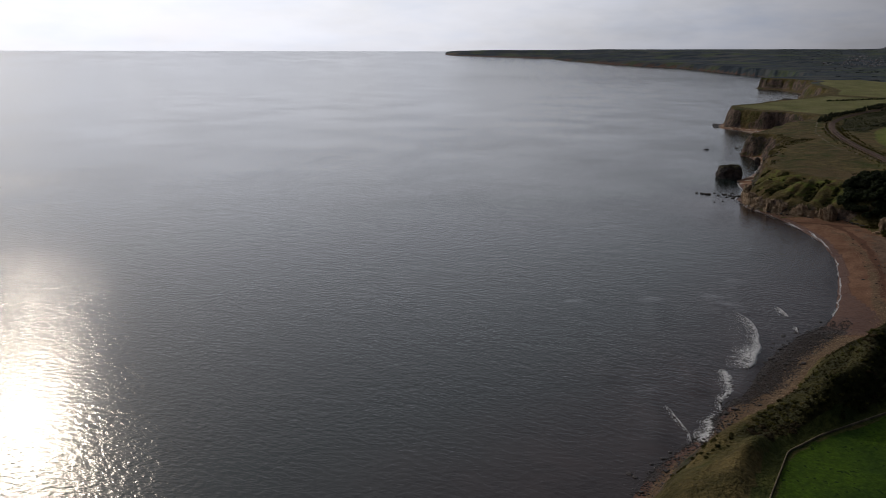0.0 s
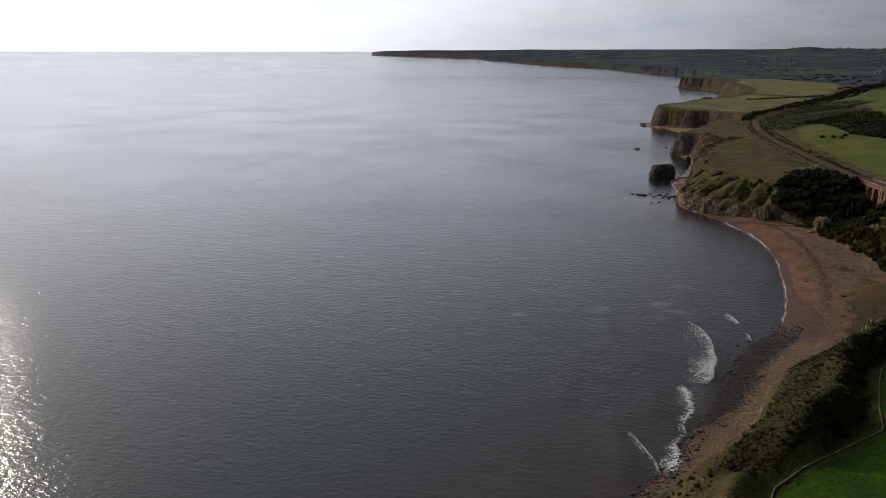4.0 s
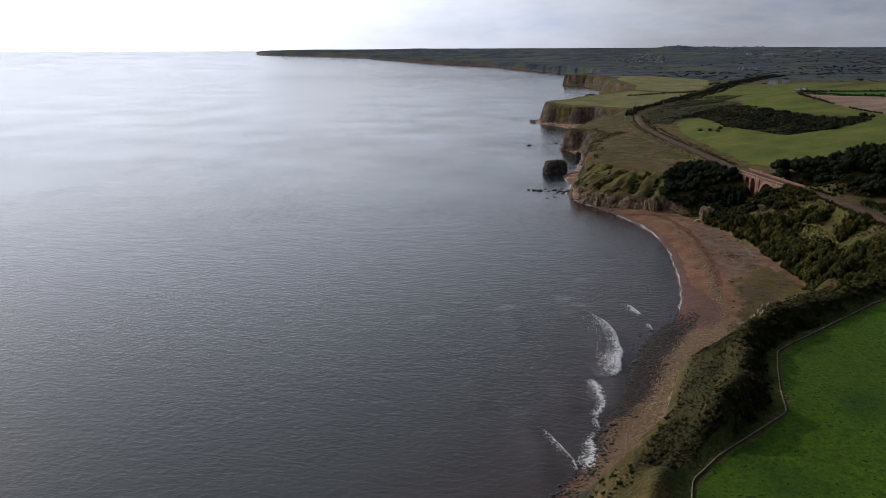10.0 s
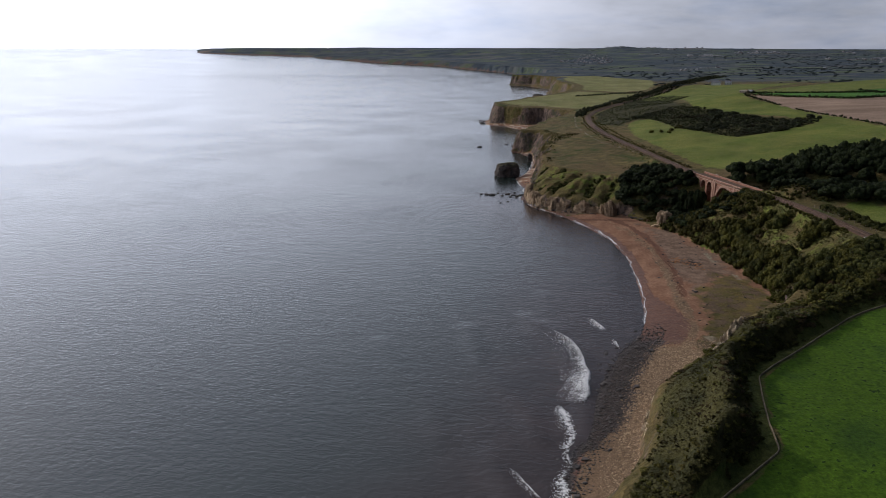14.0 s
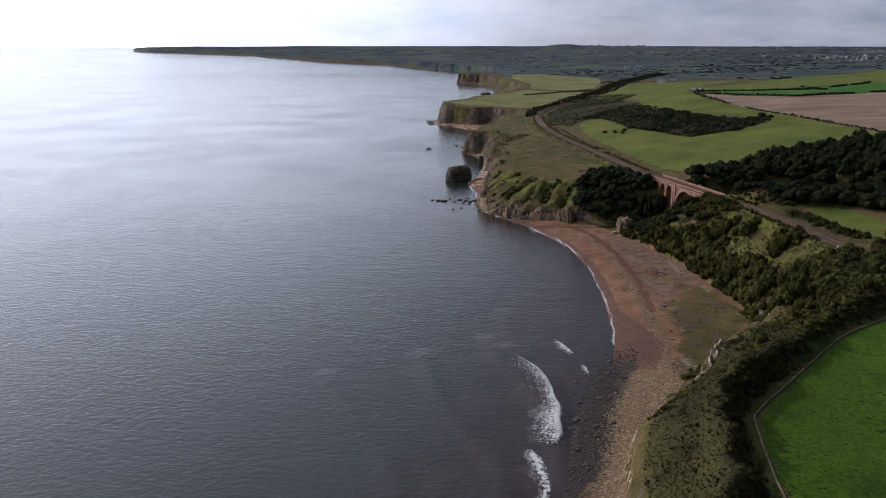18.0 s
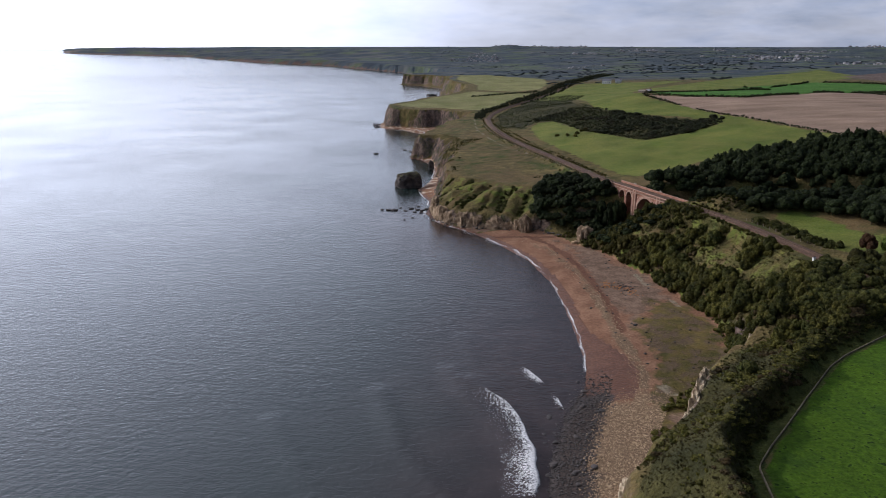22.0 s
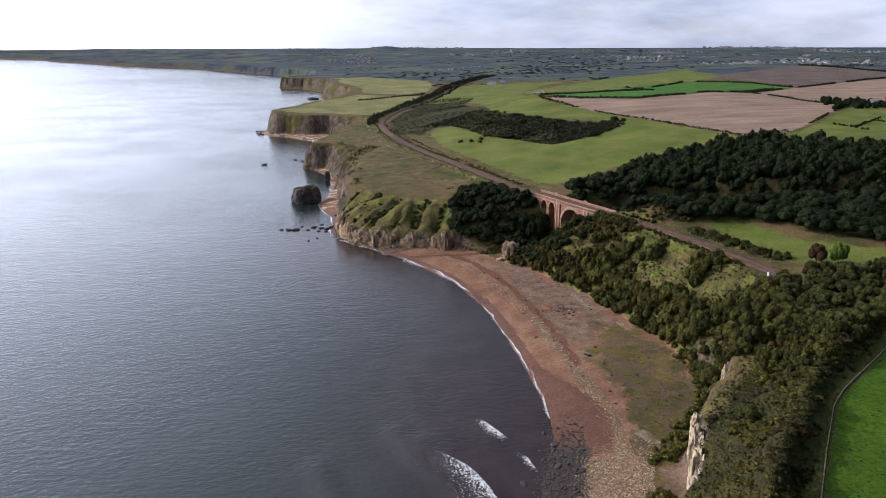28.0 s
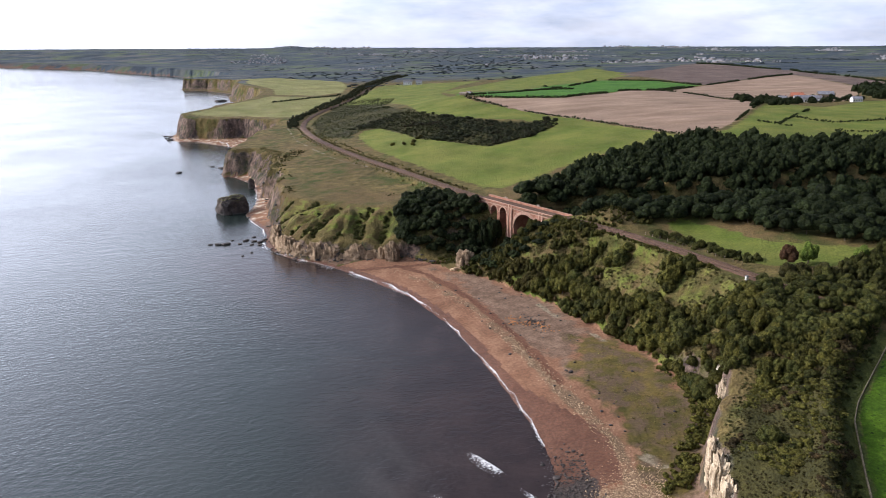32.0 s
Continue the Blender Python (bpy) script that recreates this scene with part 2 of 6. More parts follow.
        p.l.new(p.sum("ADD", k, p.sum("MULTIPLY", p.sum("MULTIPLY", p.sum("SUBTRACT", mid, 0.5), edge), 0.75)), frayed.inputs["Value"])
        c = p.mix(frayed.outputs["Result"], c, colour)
    c = p.tint(c, fine, 0.20)
    c = p.tint(c, big, 0.12)
    c = p.tint(c, grain, 0.14)
    calm = p.sum("SUBTRACT", 1.0, p.sum("MULTIPLY", p.sum("MAXIMUM", p.mask("sand"), p.sum("MAXIMUM", p.mask("lush"), p.mask("stubble"))), 0.85))
    p.bump(p.sum("MULTIPLY", p.sum("ADD", fine, p.sum("MULTIPLY", mid, 1.6)), calm), 0.8, 0.55)
    damp = p.sum("SUBTRACT", 0.95, p.sum("MULTIPLY", p.mask("wet"), 0.45))
    p.put(p.b.inputs["Roughness"], damp)
    return p.done(c)


def sea_paint():
    p = Paint("sea_water", 0.10, 0.5)
    p.b.inputs["IOR"].default_value = 1.333
    deep = p.mix(p.noise(160, 3), (0.007, 0.016, 0.019), (0.012, 0.022, 0.024))
    green = p.mix(p.noise(40, 3), (0.014, 0.022, 0.020), (0.020, 0.029, 0.026))
    murk = p.mix(p.noise(14, 4), (0.028, 0.020, 0.019), (0.043, 0.030, 0.028))
    c = p.mix(p.mask("shoal"), deep, green)
    c = p.mix(p.mask("murk"), c, murk)
    ripple = p.noise(0.9, 2, 0.5, (1, 1.4, 1), 0.0, 1.0, 24)
    chop = p.noise(2.6, 3, 0.6, (1.0, 1.6, 1), 0.0, 1.0, 24)
    swell = p.noise(9, 2, 0.5, (0.7, 1.5, 1), 0.0, 1.0, 24)
    gust = p.noise(120, 3, lo=0.35, hi=0.65)
    h = p.sum("ADD", p.sum("MULTIPLY", ripple, 0.16), p.sum("MULTIPLY", chop, 0.90))
    h = p.sum("ADD", p.sum("MULTIPLY", h, p.sum("ADD", 0.65, p.sum("MULTIPLY", gust, 0.5))), p.sum("MULTIPLY", swell, 0.5))
    p.bump(h, 1.0, 0.21)
    p.put(p.b.inputs["Roughness"], p.sum("ADD", 0.115, p.sum("MULTIPLY", gust, 0.06)))
    return p.done(c)


def foam_paint():
    p = Paint("sea_foam", 0.8, 0.2)
    lace = p.noise(0.55, 5, 0.72, lo=0.0, hi=1.0)
    k = p.sum("ADD", p.mask("foam"), p.sum("MULTIPLY", p.sum("SUBTRACT", lace, 0.5), 2.4))
    r = p.n.new("ShaderNodeMapRange")
    r.inputs["From Min"].default_value, r.inputs["From Max"].default_value = 0.40, 0.78
    p.l.new(k, r.inputs["Value"])
    p.put(p.b.inputs["Alpha"], r.outputs["Result"])
    p.bump(lace, 0.4, 0.12)
    return p.done(p.mix(p.noise(0.5, 3), (0.62, 0.62, 0.62), (0.84, 0.84, 0.83)))


GROUND, SEA, FOAM = ground_paint(), sea_paint(), foam_paint()
OAK = leafy("broad_leaves", (0.009, 0.016, 0.006), (0.030, 0.040, 0.012), leaf=0.9)
THORN = leafy("scrub_leaves", (0.022, 0.028, 0.006), (0.112, 0.102, 0.020), (0.094, 0.062, 0.022))
HAWTHORN = leafy("hawthorn_leaves", (0.018, 0.026, 0.006), (0.086, 0.086, 0.019), (0.070, 0.052, 0.018))
HEATHER = leafy("heath_leaves", (0.034, 0.044, 0.018), (0.074, 0.082, 0.032), leaf=0.9)
GORSE_LEAF = leafy("gorse_leaves", (0.024, 0.034, 0.018), (0.062, 0.068, 0.030), (0.064, 0.044, 0.030), leaf=0.9, patch=12)
FRESH = leafy("light_leaves", (0.08, 0.13, 0.018), (0.15, 0.20, 0.035))
RUST_LEAF = leafy("turning_leaves", (0.042, 0.034, 0.014), (0.098, 0.066, 0.026), (0.085, 0.090, 0.030), 0.5, 6)
RUSSET = leafy("russet_leaves", (0.04, 0.020, 0.012), (0.08, 0.042, 0.02))
TUSSOCK = leafy("dry_tussock", (0.075, 0.074, 0.020), (0.16, 0.142, 0.050), (0.13, 0.080, 0.034), 0.3)
BRACKEN = leafy("bracken", (0.027, 0.027, 0.007), (0.076, 0.062, 0.016), (0.088, 0.050, 0.020), 0.4, 18)
BARK = mottled("bark", (0.06, 0.045, 0.03), (0.12, 0.09, 0.065), 0.6, 0.08)
BRICK = mottled("red_brick", (0.21, 0.098, 0.064), (0.32, 0.160, 0.108), 2.5, 0.25, bump=0.6, depth=0.03)
BRICK_PALE = mottled("worn_brick", (0.29, 0.175, 0.125), (0.40, 0.26, 0.19), 1.5, 0.2)
STONE = mottled("pale_stone", (0.11, 0.088, 0.054), (0.22, 0.175, 0.11), 1.2, 0.15, vary=0.3)
DARK_ROCK = mottled("wet_dark_rock", (0.022, 0.018, 0.016), (0.062, 0.049, 0.042), 1.4, 0.25, rough=0.6, spec=0.4, depth=0.1, vary=0.35)
BUFF_ROCK = mottled("buff_pebble", (0.25, 0.172, 0.102), (0.47, 0.345, 0.218), 1.2, 0.2, depth=0.05, vary=0.4)
BALLAST = mottled("track_ballast", (0.080, 0.046, 0.029), (0.145, 0.088, 0.058), 3.0, 0.25, depth=0.06)
SLEEPER = mottled("sleeper_concrete", (0.062, 0.042, 0.032), (0.11, 0.078, 0.060), 1.0, 0.1)
STEEL = mottled("rail_steel", (0.08, 0.045, 0.03), (0.14, 0.085, 0.06), 1.0, 0.1, rough=0.65, metal=0.4)
WHITE = mottled("white_render", (0.50, 0.49, 0.46), (0.72, 0.71, 0.68), 2.0, 0.3)
TOWN_WALL = mottled("distant_walls", (0.20, 0.17, 0.16), (0.52, 0.50, 0.48), 40.0, 8.0, bump=0.0)
# distant foliage, lifted and blued in its colour to stand for haze
HAZED_LEAF = leafy("hazed_leaves", (0.050, 0.066, 0.072), (0.082, 0.100, 0.104), leaf=4.0)
TILE = mottled("red_roof_tile", (0.26, 0.085, 0.05), (0.38, 0.14, 0.08), 1.5, 0.3)
SLATE = mottled("grey_slate", (0.12, 0.12, 0.13), (0.24, 0.24, 0.26), 1.5, 0.3, rough=0.6)
GLAZING = mottled("dark_window_glass", (0.02, 0.022, 0.025), (0.035, 0.038, 0.042), 2, 0.5, rough=0.1, spec=0.5, bump=0.0)
TIMBER = mottled("weathered_timber", (0.16, 0.13, 0.10), (0.30, 0.25, 0.19), 0.5, 0.05)
EARTH = mottled("orange_seep", (0.30, 0.11, 0.03), (0.42, 0.19, 0.07), 1.2, 0.3)

# ---------------------------------------------------------------- lie of the land
EYE_HEIGHT = 100.0
BEND, RIM = 3000.0, 1900.0       # past BEND metres the country is drawn in, so that it ends at the true horizon
MID = (-25.0, 75.0)

SHORE = [(-60, -900), (-34, -200), (-26, 60), (-20, 130), (-13, 163), (-4, 183), (2, 205), (8, 226), (14, 248), (23, 270), (33, 287),
         (38, 303), (41, 331), (44, 362), (44.5, 392), (40.8, 425), (30.5, 455), (18.6, 481), (4, 502), (-2, 517), (-5, 531), (-2, 552),
         (-1, 568), (-5, 590), (-7, 612), (2, 640), (8, 674), (9, 723), (0, 758), (-6, 772), (-2, 800), (2, 850), (14, 915),
         (16, 953), (7, 972), (-4, 992), (-18, 1024), (-34, 1028), (-43, 1042), (-46, 1090), (-36, 1130), (-8, 1200), (22, 1262), (52, 1335), (84, 1420), (98, 1500), (96, 1590)]
SHORE_FAR = [(85, 1665), (78, 1712), (88, 1869), (106, 1979), (90, 2039), (50, 2171), (22, 2190), (-10, 2229), (0, 2290), (60, 2380), (150, 2600), (110, 2950), (4, 3240), (-120, 3430), (-355, 3765),
             (-730, 3960), (-1180, 4290), (-1850, 4290), (-2050, 4900)]
TOE = [(-54, -900), (-28, -200), (-20, 60), (-15, 130), (-9, 163), (6, 180), (16, 197), (19, 207), (24, 223), (34, 237), (43.5, 243),
       (49, 251), (57.5, 265), (70, 276), (80.5, 284), (88.5, 299), (90, 318), (92, 331), (90, 347), (89, 370), (86, 390), (82, 407), (78, 424), (70, 438),
       (62, 456), (55, 469), (46, 473), (31, 482), (22, 485), (14, 492), (5, 499), (0, 513), (-2, 531), (2, 552), (4, 572), (4, 592),
       (8, 640), (14, 676), (14, 730), (14, 757), (-3, 764), (-5, 779), (4, 803), (12, 850), (34, 905), (56, 942), (60, 962), (46, 984), (26, 1007), (5, 1014), (-15, 1034), (-34, 1040)]
TOE_FAR = [(-39, 1044), (-41, 1090), (-30, 1130), (-2, 1198), (28, 1258), (58, 1330), (90, 1416), (104, 1500), (103, 1592), (91, 1667), (85, 1714), (97, 1868), (118, 1979), (104, 2043), (60, 2182), (26, 2202), (-3, 2234), (6, 2288), (66, 2384), (158, 2602),
           (117, 2952), (12, 3243), (-114, 3436), (-350, 3771), (-725, 3968), (-1178, 4298), (-1846, 4298), (-2042, 4900)]
TOP = [(-44, -900), (-18, -200), (-10, 60), (-4, 130), (4, 150), (16, 168), (24, 184), (27, 200), (33, 216), (44, 231), (58, 243),
       (76, 256), (94, 270), (106, 290), (114, 312), (121, 335), (122, 360), (119, 385), (113, 405), (108, 422), (100, 440), (92, 460),
       (80, 486), (60, 497), (49, 512), (35, 529), (21, 545), (13, 556), (12, 580), (14, 604), (19, 642), (26, 684), (40, 718),
       (30, 765), (5, 776), (2, 786), (15, 810), (46, 864), (66, 905), (86, 940), (86, 964), (62, 993), (34, 1018), (8, 1024), (-12, 1046)]
TOP_FAR = [(-29, 1064), (-27, 1096), (4, 1168), (34, 1228), (72, 1286), (100, 1338), (116, 1410), (128, 1505), (122, 1595), (112, 1672), (110, 1752), (116, 1868), (140, 1980), (122, 2056), (74, 2196), (34, 2218), (8, 2242), (20, 2288), (80, 2390), (175, 2606),
           (134, 2956), (30, 3260), (-95, 3456), (-330, 3790), (-705, 3990), (-1165, 4325), (-1835, 4322), (-2025, 4900)]
BANK = [(10, 60), (10, 128), (14, 149), (20.5, 157.5), (37.8, 173.5), (39, 183), (42, 195.5), (45.8, 209.5), (58, 222.5), (70.5, 235.5), (92, 255), (108, 264), (128, 275), (180, 290)]
DENE = [(58, 452, 3), (84, 452, 5), (108, 447, 7), (150, 438, 10), (200, 420, 15), (260, 400, 22), (330, 380, 30), (420, 360, 40)]
HEIGHTS = [(0, 60, 19), (20, 150, 20), (46, 208, 22), (40, 180, 23), (84, 251, 23), (112, 271, 25), (127, 318, 29.5), (121, 388, 28.5),
           (112, 424, 29), (105, 486, 27), (94, 563, 27), (76, 663, 27), (71, 802, 27), (110, 1005, 28), (222, 1287, 33),
           (113, 653, 34), (20, 560, 21), (50, 520, 22), (262, 527, 47), (224, 812, 58), (570, 743, 47), (150, 380, 28),
           (190, 370, 33), (116, 1961, 44), (420, 330, 46), (440, 800, 58), (700, 1250, 64), (30, 900, 25), (-20, 1080, 27),
           (40, 2230, 33), (300, 120, 34), (900, 600, 60), (180, 260, 29)]


def bed_noise(x, y, size, seed=0):
    """Smooth value noise in the plane, -1 to 1."""
    u, v = np.asarray(x) / size + 17.3 * seed, np.asarray(y) / size - 9.1 * seed
    i, j = np.floor(u), np.floor(v)
    a, b = u - i, v - j
    a, b = a * a * (3 - 2 * a), b * b * (3 - 2 * b)

    def cell(p, q):
        s = np.sin(p * 127.1 + q * 311.7 + seed * 74.7) * 43758.5453
        return s - np.floor(s)
    low = cell(i, j) * (1 - a) + cell(i + 1, j) * a
    high = cell(i, j + 1) * (1 - a) + cell(i + 1, j + 1) * a
    return 2 * (low * (1 - b) + high * b) - 1


def many_noise(x, y, size, octaves=4, seed=0):
    return sum(bed_noise(x, y, size / 2 ** k, seed + k) / 2 ** k for k in range(octaves)) / (2 - 2 ** (1 - octaves))


def away(x, y, line):
    """Distance to an open line, in metres."""
    best = np.full(np.shape(x), 1e9)
    for (ax, ay), (bx, by) in zip(line, line[1:]):
        dx, dy = bx - ax, by - ay
        k = np.clip(((x - ax) * dx + (y - ay) * dy) / (dx * dx + dy * dy + 1e-9), 0, 1)
        best = np.minimum(best, (x - ax - k * dx) ** 2 + (y - ay - k * dy) ** 2)
    return np.sqrt(best)


def march(x, y, line):
    """How far along a line its nearest point lies."""
    best, run, out = np.full(np.shape(x), 1e9), 0.0, np.zeros(np.shape(x))
    for (ax, ay), (bx, by) in zip(line, line[1:]):
        dx, dy = bx - ax, by - ay
        long = math.hypot(dx, dy)
        k = np.clip(((x - ax) * dx + (y - ay) * dy) / long ** 2, 0, 1)
        off = (x - ax - k * dx) ** 2 + (y - ay - k * dy) ** 2
        out = np.where(off < best, run + k * long, out)
        best = np.minimum(best, off)
        run += long
    return out


def within(x, y, ring):
    inside = np.zeros(np.shape(x), bool)
    for (ax, ay), (bx, by) in zip(ring, ring[1:] + ring[:1]):
        if ay != by:
            inside ^= ((ay > y) != (by > y)) & (x < (bx - ax) * (y - ay) / (by - ay) + ax)
    return inside


def ease(a, b, v):
    k = np.clip((v - a) / (b - a), 0, 1)
    return k * k * (3 - 2 * k)


INLAND = [(-2700, 9000), (9000, 9000), (9000, -900)]
SHORE_LINE, TOE_LINE, TOP_LINE = SHORE + SHORE_FAR, TOE + TOE_FAR, TOP + TOP_FAR

_h = np.array(HEIGHTS, float)
_gap = np.hypot(_h[:, None, 0] - _h[None, :, 0], _h[:, None, 1] - _h[None, :, 1])
_n = len(_h)
_sys = np.zeros((_n + 3, _n + 3))
_sys[:_n, :_n] = _gap + np.eye(_n) * 4
_sys[:_n, _n:] = np.c_[np.ones(_n), _h[:, :2] / 500]
_sys[_n:, :_n] = _sys[:_n, _n:].T
_weights = np.linalg.solve(_sys, np.r_[_h[:, 2], 0, 0, 0])


def real_reach(d):
    """The true distance of what is drawn d metres off."""
    return np.where(d < BEND, d, BEND / np.maximum(1 - (d - BEND) / RIM, 1e-3))


def lift(x, y):
    """How far the sheet is raised past BEND, so that it ends level with the horizon."""
    d = np.hypot(x - MID[0], y - MID[1])
    return np.where(d < BEND, 0.0, EYE_HEIGHT * (1 - d / real_reach(d)))


def plateau(x, y):
    """Land heights without the cliffs."""
    z = _weights[_n] + (_weights[_n + 1] * x + _weights[_n + 2] * y) / 500
    for k in range(_n):
        z = z + _weights[k] * np.hypot(x - _h[k, 0], y - _h[k, 1])
    d = np.hypot(x - MID[0], y - MID[1])
    r = real_reach(d)
    rolling = 40 + 0.0075 * np.minimum(r, 15000) + 14 * many_noise(x, y, 700, 3, 5) * ease(1200, 2500, d)
    inland = away(x, y, TOP_LINE)
    rolling = (30 + (rolling - 30) * ease(60, 1500, inland * (1 + r / 4000))) * d / r
    z = z + (rolling - z) * ease(900, 2300, d + 0.35 * np.maximum(x, 0))
    z = z + 0.5 * many_noise(x, y, 45, 3, 2) + 16 * np.exp(-((x - 655) / 75.0) ** 4 - ((y - 4300) / 250) ** 2)
    # the wooded dene
    floor, near = np.full(np.shape(x), 1e9), np.full(np.shape(x), 1e9)
    for (ax, ay, az), (bx, by, bz) in zip(DENE, DENE[1:]):
        dx, dy = bx - ax, by - ay
        k = np.clip(((x - ax) * dx + (y - ay) * dy) / (dx * dx + dy * dy), 0, 1)
        off = np.hypot(x - ax - k * dx, y - ay - k * dy)
        floor = np.where(off < near, az + k * (bz - az), floor)
        near = np.minimum(near, off)
    side = ease(4, 25, near + 3 * many_noise(x, y, 25, 2, 9))
    return floor + (z - floor) * side * 1.0 if np.ndim(x) == 0 else np.where(near < 40, floor + (np.maximum(z, floor) - floor) * side, z)


def land(x, y):
    """Height of the ground, its share of the way up the cliff, and the distance from the waterline (negative at sea)."""
    x, y = np.asarray(x, float), np.asarray(y, float)
    wild = 2.2 + 2.6 * ease(560, 620, y)
    bay = 5.5 * ease(570, 640, y)
    wx = x + wild * many_noise(x, y, 14, 3, 3) + bay * bed_noise(x, y, 34, 7)
    wy = y + wild * many_noise(x, y, 14, 3, 4)
    shore = away(x, y, SHORE_LINE)
    ashore = within(x, y, SHORE_LINE + INLAND)
    toe, top = away(wx, wy, TOE_LINE), away(wx, wy, TOP_LINE)
    in_toe, in_top = within(wx, wy, TOE_LINE + INLAND), within(wx, wy, TOP_LINE + INLAND)
    beach = 3.2 * (1 - np.exp(-shore / 16)) + 0.028 * np.minimum(shore, 70) + 0.12 * many_noise(x, y, 9, 3, 6)
    sea_bed = -np.minimum(0.07 * shore, 7)
    base = np.where(ashore, beach, sea_bed)
    s = np.where(in_toe, np.where(in_top, 1.0, toe / (toe + top + 1e-6)), 0.0)
    # a rocky foot, then a steeper grassy slope, broken by gullies
    gully = many_noise(wx, wy, 26, 3, 11)
    run = march(wx, wy, TOE[24:40])
    rib = np.abs(np.sin(run / 4.2 + 1.3 * many_noise(wx, wy, 30, 2, 21)))
    ribbed = ease(470, 485, y) * ease(900, 760, y) * (1 - 0.5 * ease(560, 620, y))
    steep = np.clip(s * 1.0 + 0.12 * gully * np.sin(np.pi * np.clip(s, 0, 1)), 0, 1)
    bushy = ease(295, 330, y) * ease(450, 425, y)
    lip = 0.26 + 0.16 * many_noise(x, y, 13, 2, 25) - 0.16 * bushy + 0.36 * ease(233, 242, y) * ease(298, 288, y)
    foot = ease(0.0, 0.16, s) * lip
    sheer = ease(700, 860, y) + ease(215, 190, y) * ease(140, 160, y) * 0.4 + ease(560, 600, y) * ease(830, 700, y) * 0.6
    sheer = np.clip(sheer, 0, 1)
    rise = foot + (1 - lip) * steep ** (0.9 + 0.3 * bushy)
    rise = rise * (1 - sheer) + ease(0, 0.75, steep) * sheer
    high = plateau(x, y)
    z = base + np.maximum(high - base, 0.0) * rise
    z = z + bushy * np.sin(np.pi * s) * 3.4 * many_noise(wx * 0.45 + wy * 0.3, wy * 1.2, 17, 2, 27)
    z = z + np.sin(np.pi * s) ** 0.7 * ((1.7 + 0.9 * ribbed) * many_noise(x, y, 11, 3, 12) + (0.5 + 0.4 * ribbed) * many_noise(x, y, 3.5, 2, 13) + ribbed * 4.6 * (rib - 0.62) * (0.7 + 0.6 * bed_noise(x, y, 30, 23)))
    # the hummocky bank along the cliff top, which falls to the field wall
    if np.any((y > 120) & (y < 300) & (x < 160)):
        gap = away(x, y, BANK)
        seaward = within(wx, wy, TOP_LINE + INLAND) & ~within(x, y, BANK + [(400, 300), (400, -100), (11, -100)])
        z = z + np.where(seaward & (y < 300), 10.0 * ease(1.8, 9.0, gap + 1.8 * many_noise(x, y, 9, 2, 15)) * ease(0.0, 8.0, top) * (0.85 + 0.35 * many_noise(x, y, 16, 2, 16)) * ease(120, 150, y) * ease(290, 262, y), 0)
    z = z + 4.5 * np.exp(-((x - 130) / 8.0) ** 2 - ((y - 409) / 11.0) ** 2)
    return z + lift(x, y), s, np.where(ashore, shore, -shore)


def gully_share(x, y):
    """1 in the bottoms of the gullies between the ribs of the grassy cliff, 0 on the ribs."""
    wx, wy = x + 2.2 * many_noise(x, y, 14, 3, 3), y + 2.2 * many_noise(x, y, 14, 3, 4)
    return 1 - np.abs(np.sin(march(wx, wy, TOE[24:40]) / 4.2 + 1.3 * many_noise(wx, wy, 30, 2, 21)))

# ---------------------------------------------------------------- mesh helpers


def solid(name, verts, faces, material, smooth=False):
    me = bpy.data.meshes.new(name)
    me.from_pydata([tuple(v) for v in verts], [], [tuple(f) for f in faces])
    for m in (material if isinstance(material, (list, tuple)) else [material]):
        me.materials.append(m)
    if smooth:
        me.polygons.foreach_set("use_smooth", [True] * len(me.polygons))
    me.update()
    return me


def quick(name, verts, quads, material, smooth=False):
    """A mesh from arrays of points and of faces with one number of corners."""
    verts, quads = np.asarray(verts, np.float32), np.asarray(quads, np.int32)
    me = bpy.data.meshes.new(name)
    me.vertices.add(len(verts))
    me.vertices.foreach_set("co", verts.ravel())
    n, k = quads.shape
    me.loops.add(n * k)
    me.loops.foreach_set("vertex_index", quads.ravel())
    me.polygons.add(n)
    me.polygons.foreach_set("loop_start", np.arange(n, dtype=np.int32) * k)
    me.materials.append(material)
    if smooth:
        me.polygons.foreach_set("use_smooth", np.ones(n, bool))
    me.update(calc_edges=True)
    return me


def thing(name, label, category, place=(0, 0, 0), turn=0.0, group="", kind=""):
    ob = tagged(new(name), label, category, group, kind)
    ob.matrix_basis = pose(*place, 0, 0, turn)
    return ob


def part(name, data, parent, label="", at=None):
    """Links a mesh (or a bmesh, with its material) as one object under a thing."""
    if isinstance(data, tuple):
        bm, material = data
        me = bpy.data.meshes.new(name)
        bm.to_mesh(me)
        bm.free()
        me.materials.append(material)
        data = me
    ob = new(name, data)
    ob.parent = parent
    if at is not None:
        ob.matrix_basis = at
    return tagged(ob, label)


def block(bm, x, y, z, lx, ly, lz, turn=0.0):
    """A box with its base centre at x, y, z."""
    m = pose(x, y, z + lz / 2, 0, 0, turn) @ Matrix.Diagonal((lx, ly, lz, 1))
    return bmesh.ops.create_cube(bm, size=1, matrix=m)["verts"]


def lines(stops):
    """Grid lines: (from, to, spacing, growth) stretches."""
    out = []
    for a, b, step, grow in stops:
        v, sign = a, 1 if b > a else -1
        while (b - v) * sign > 0:
            out.append(v)
            v += sign * (step + grow * abs(v - a))
    return np.unique(np.round(np.array(out), 3))


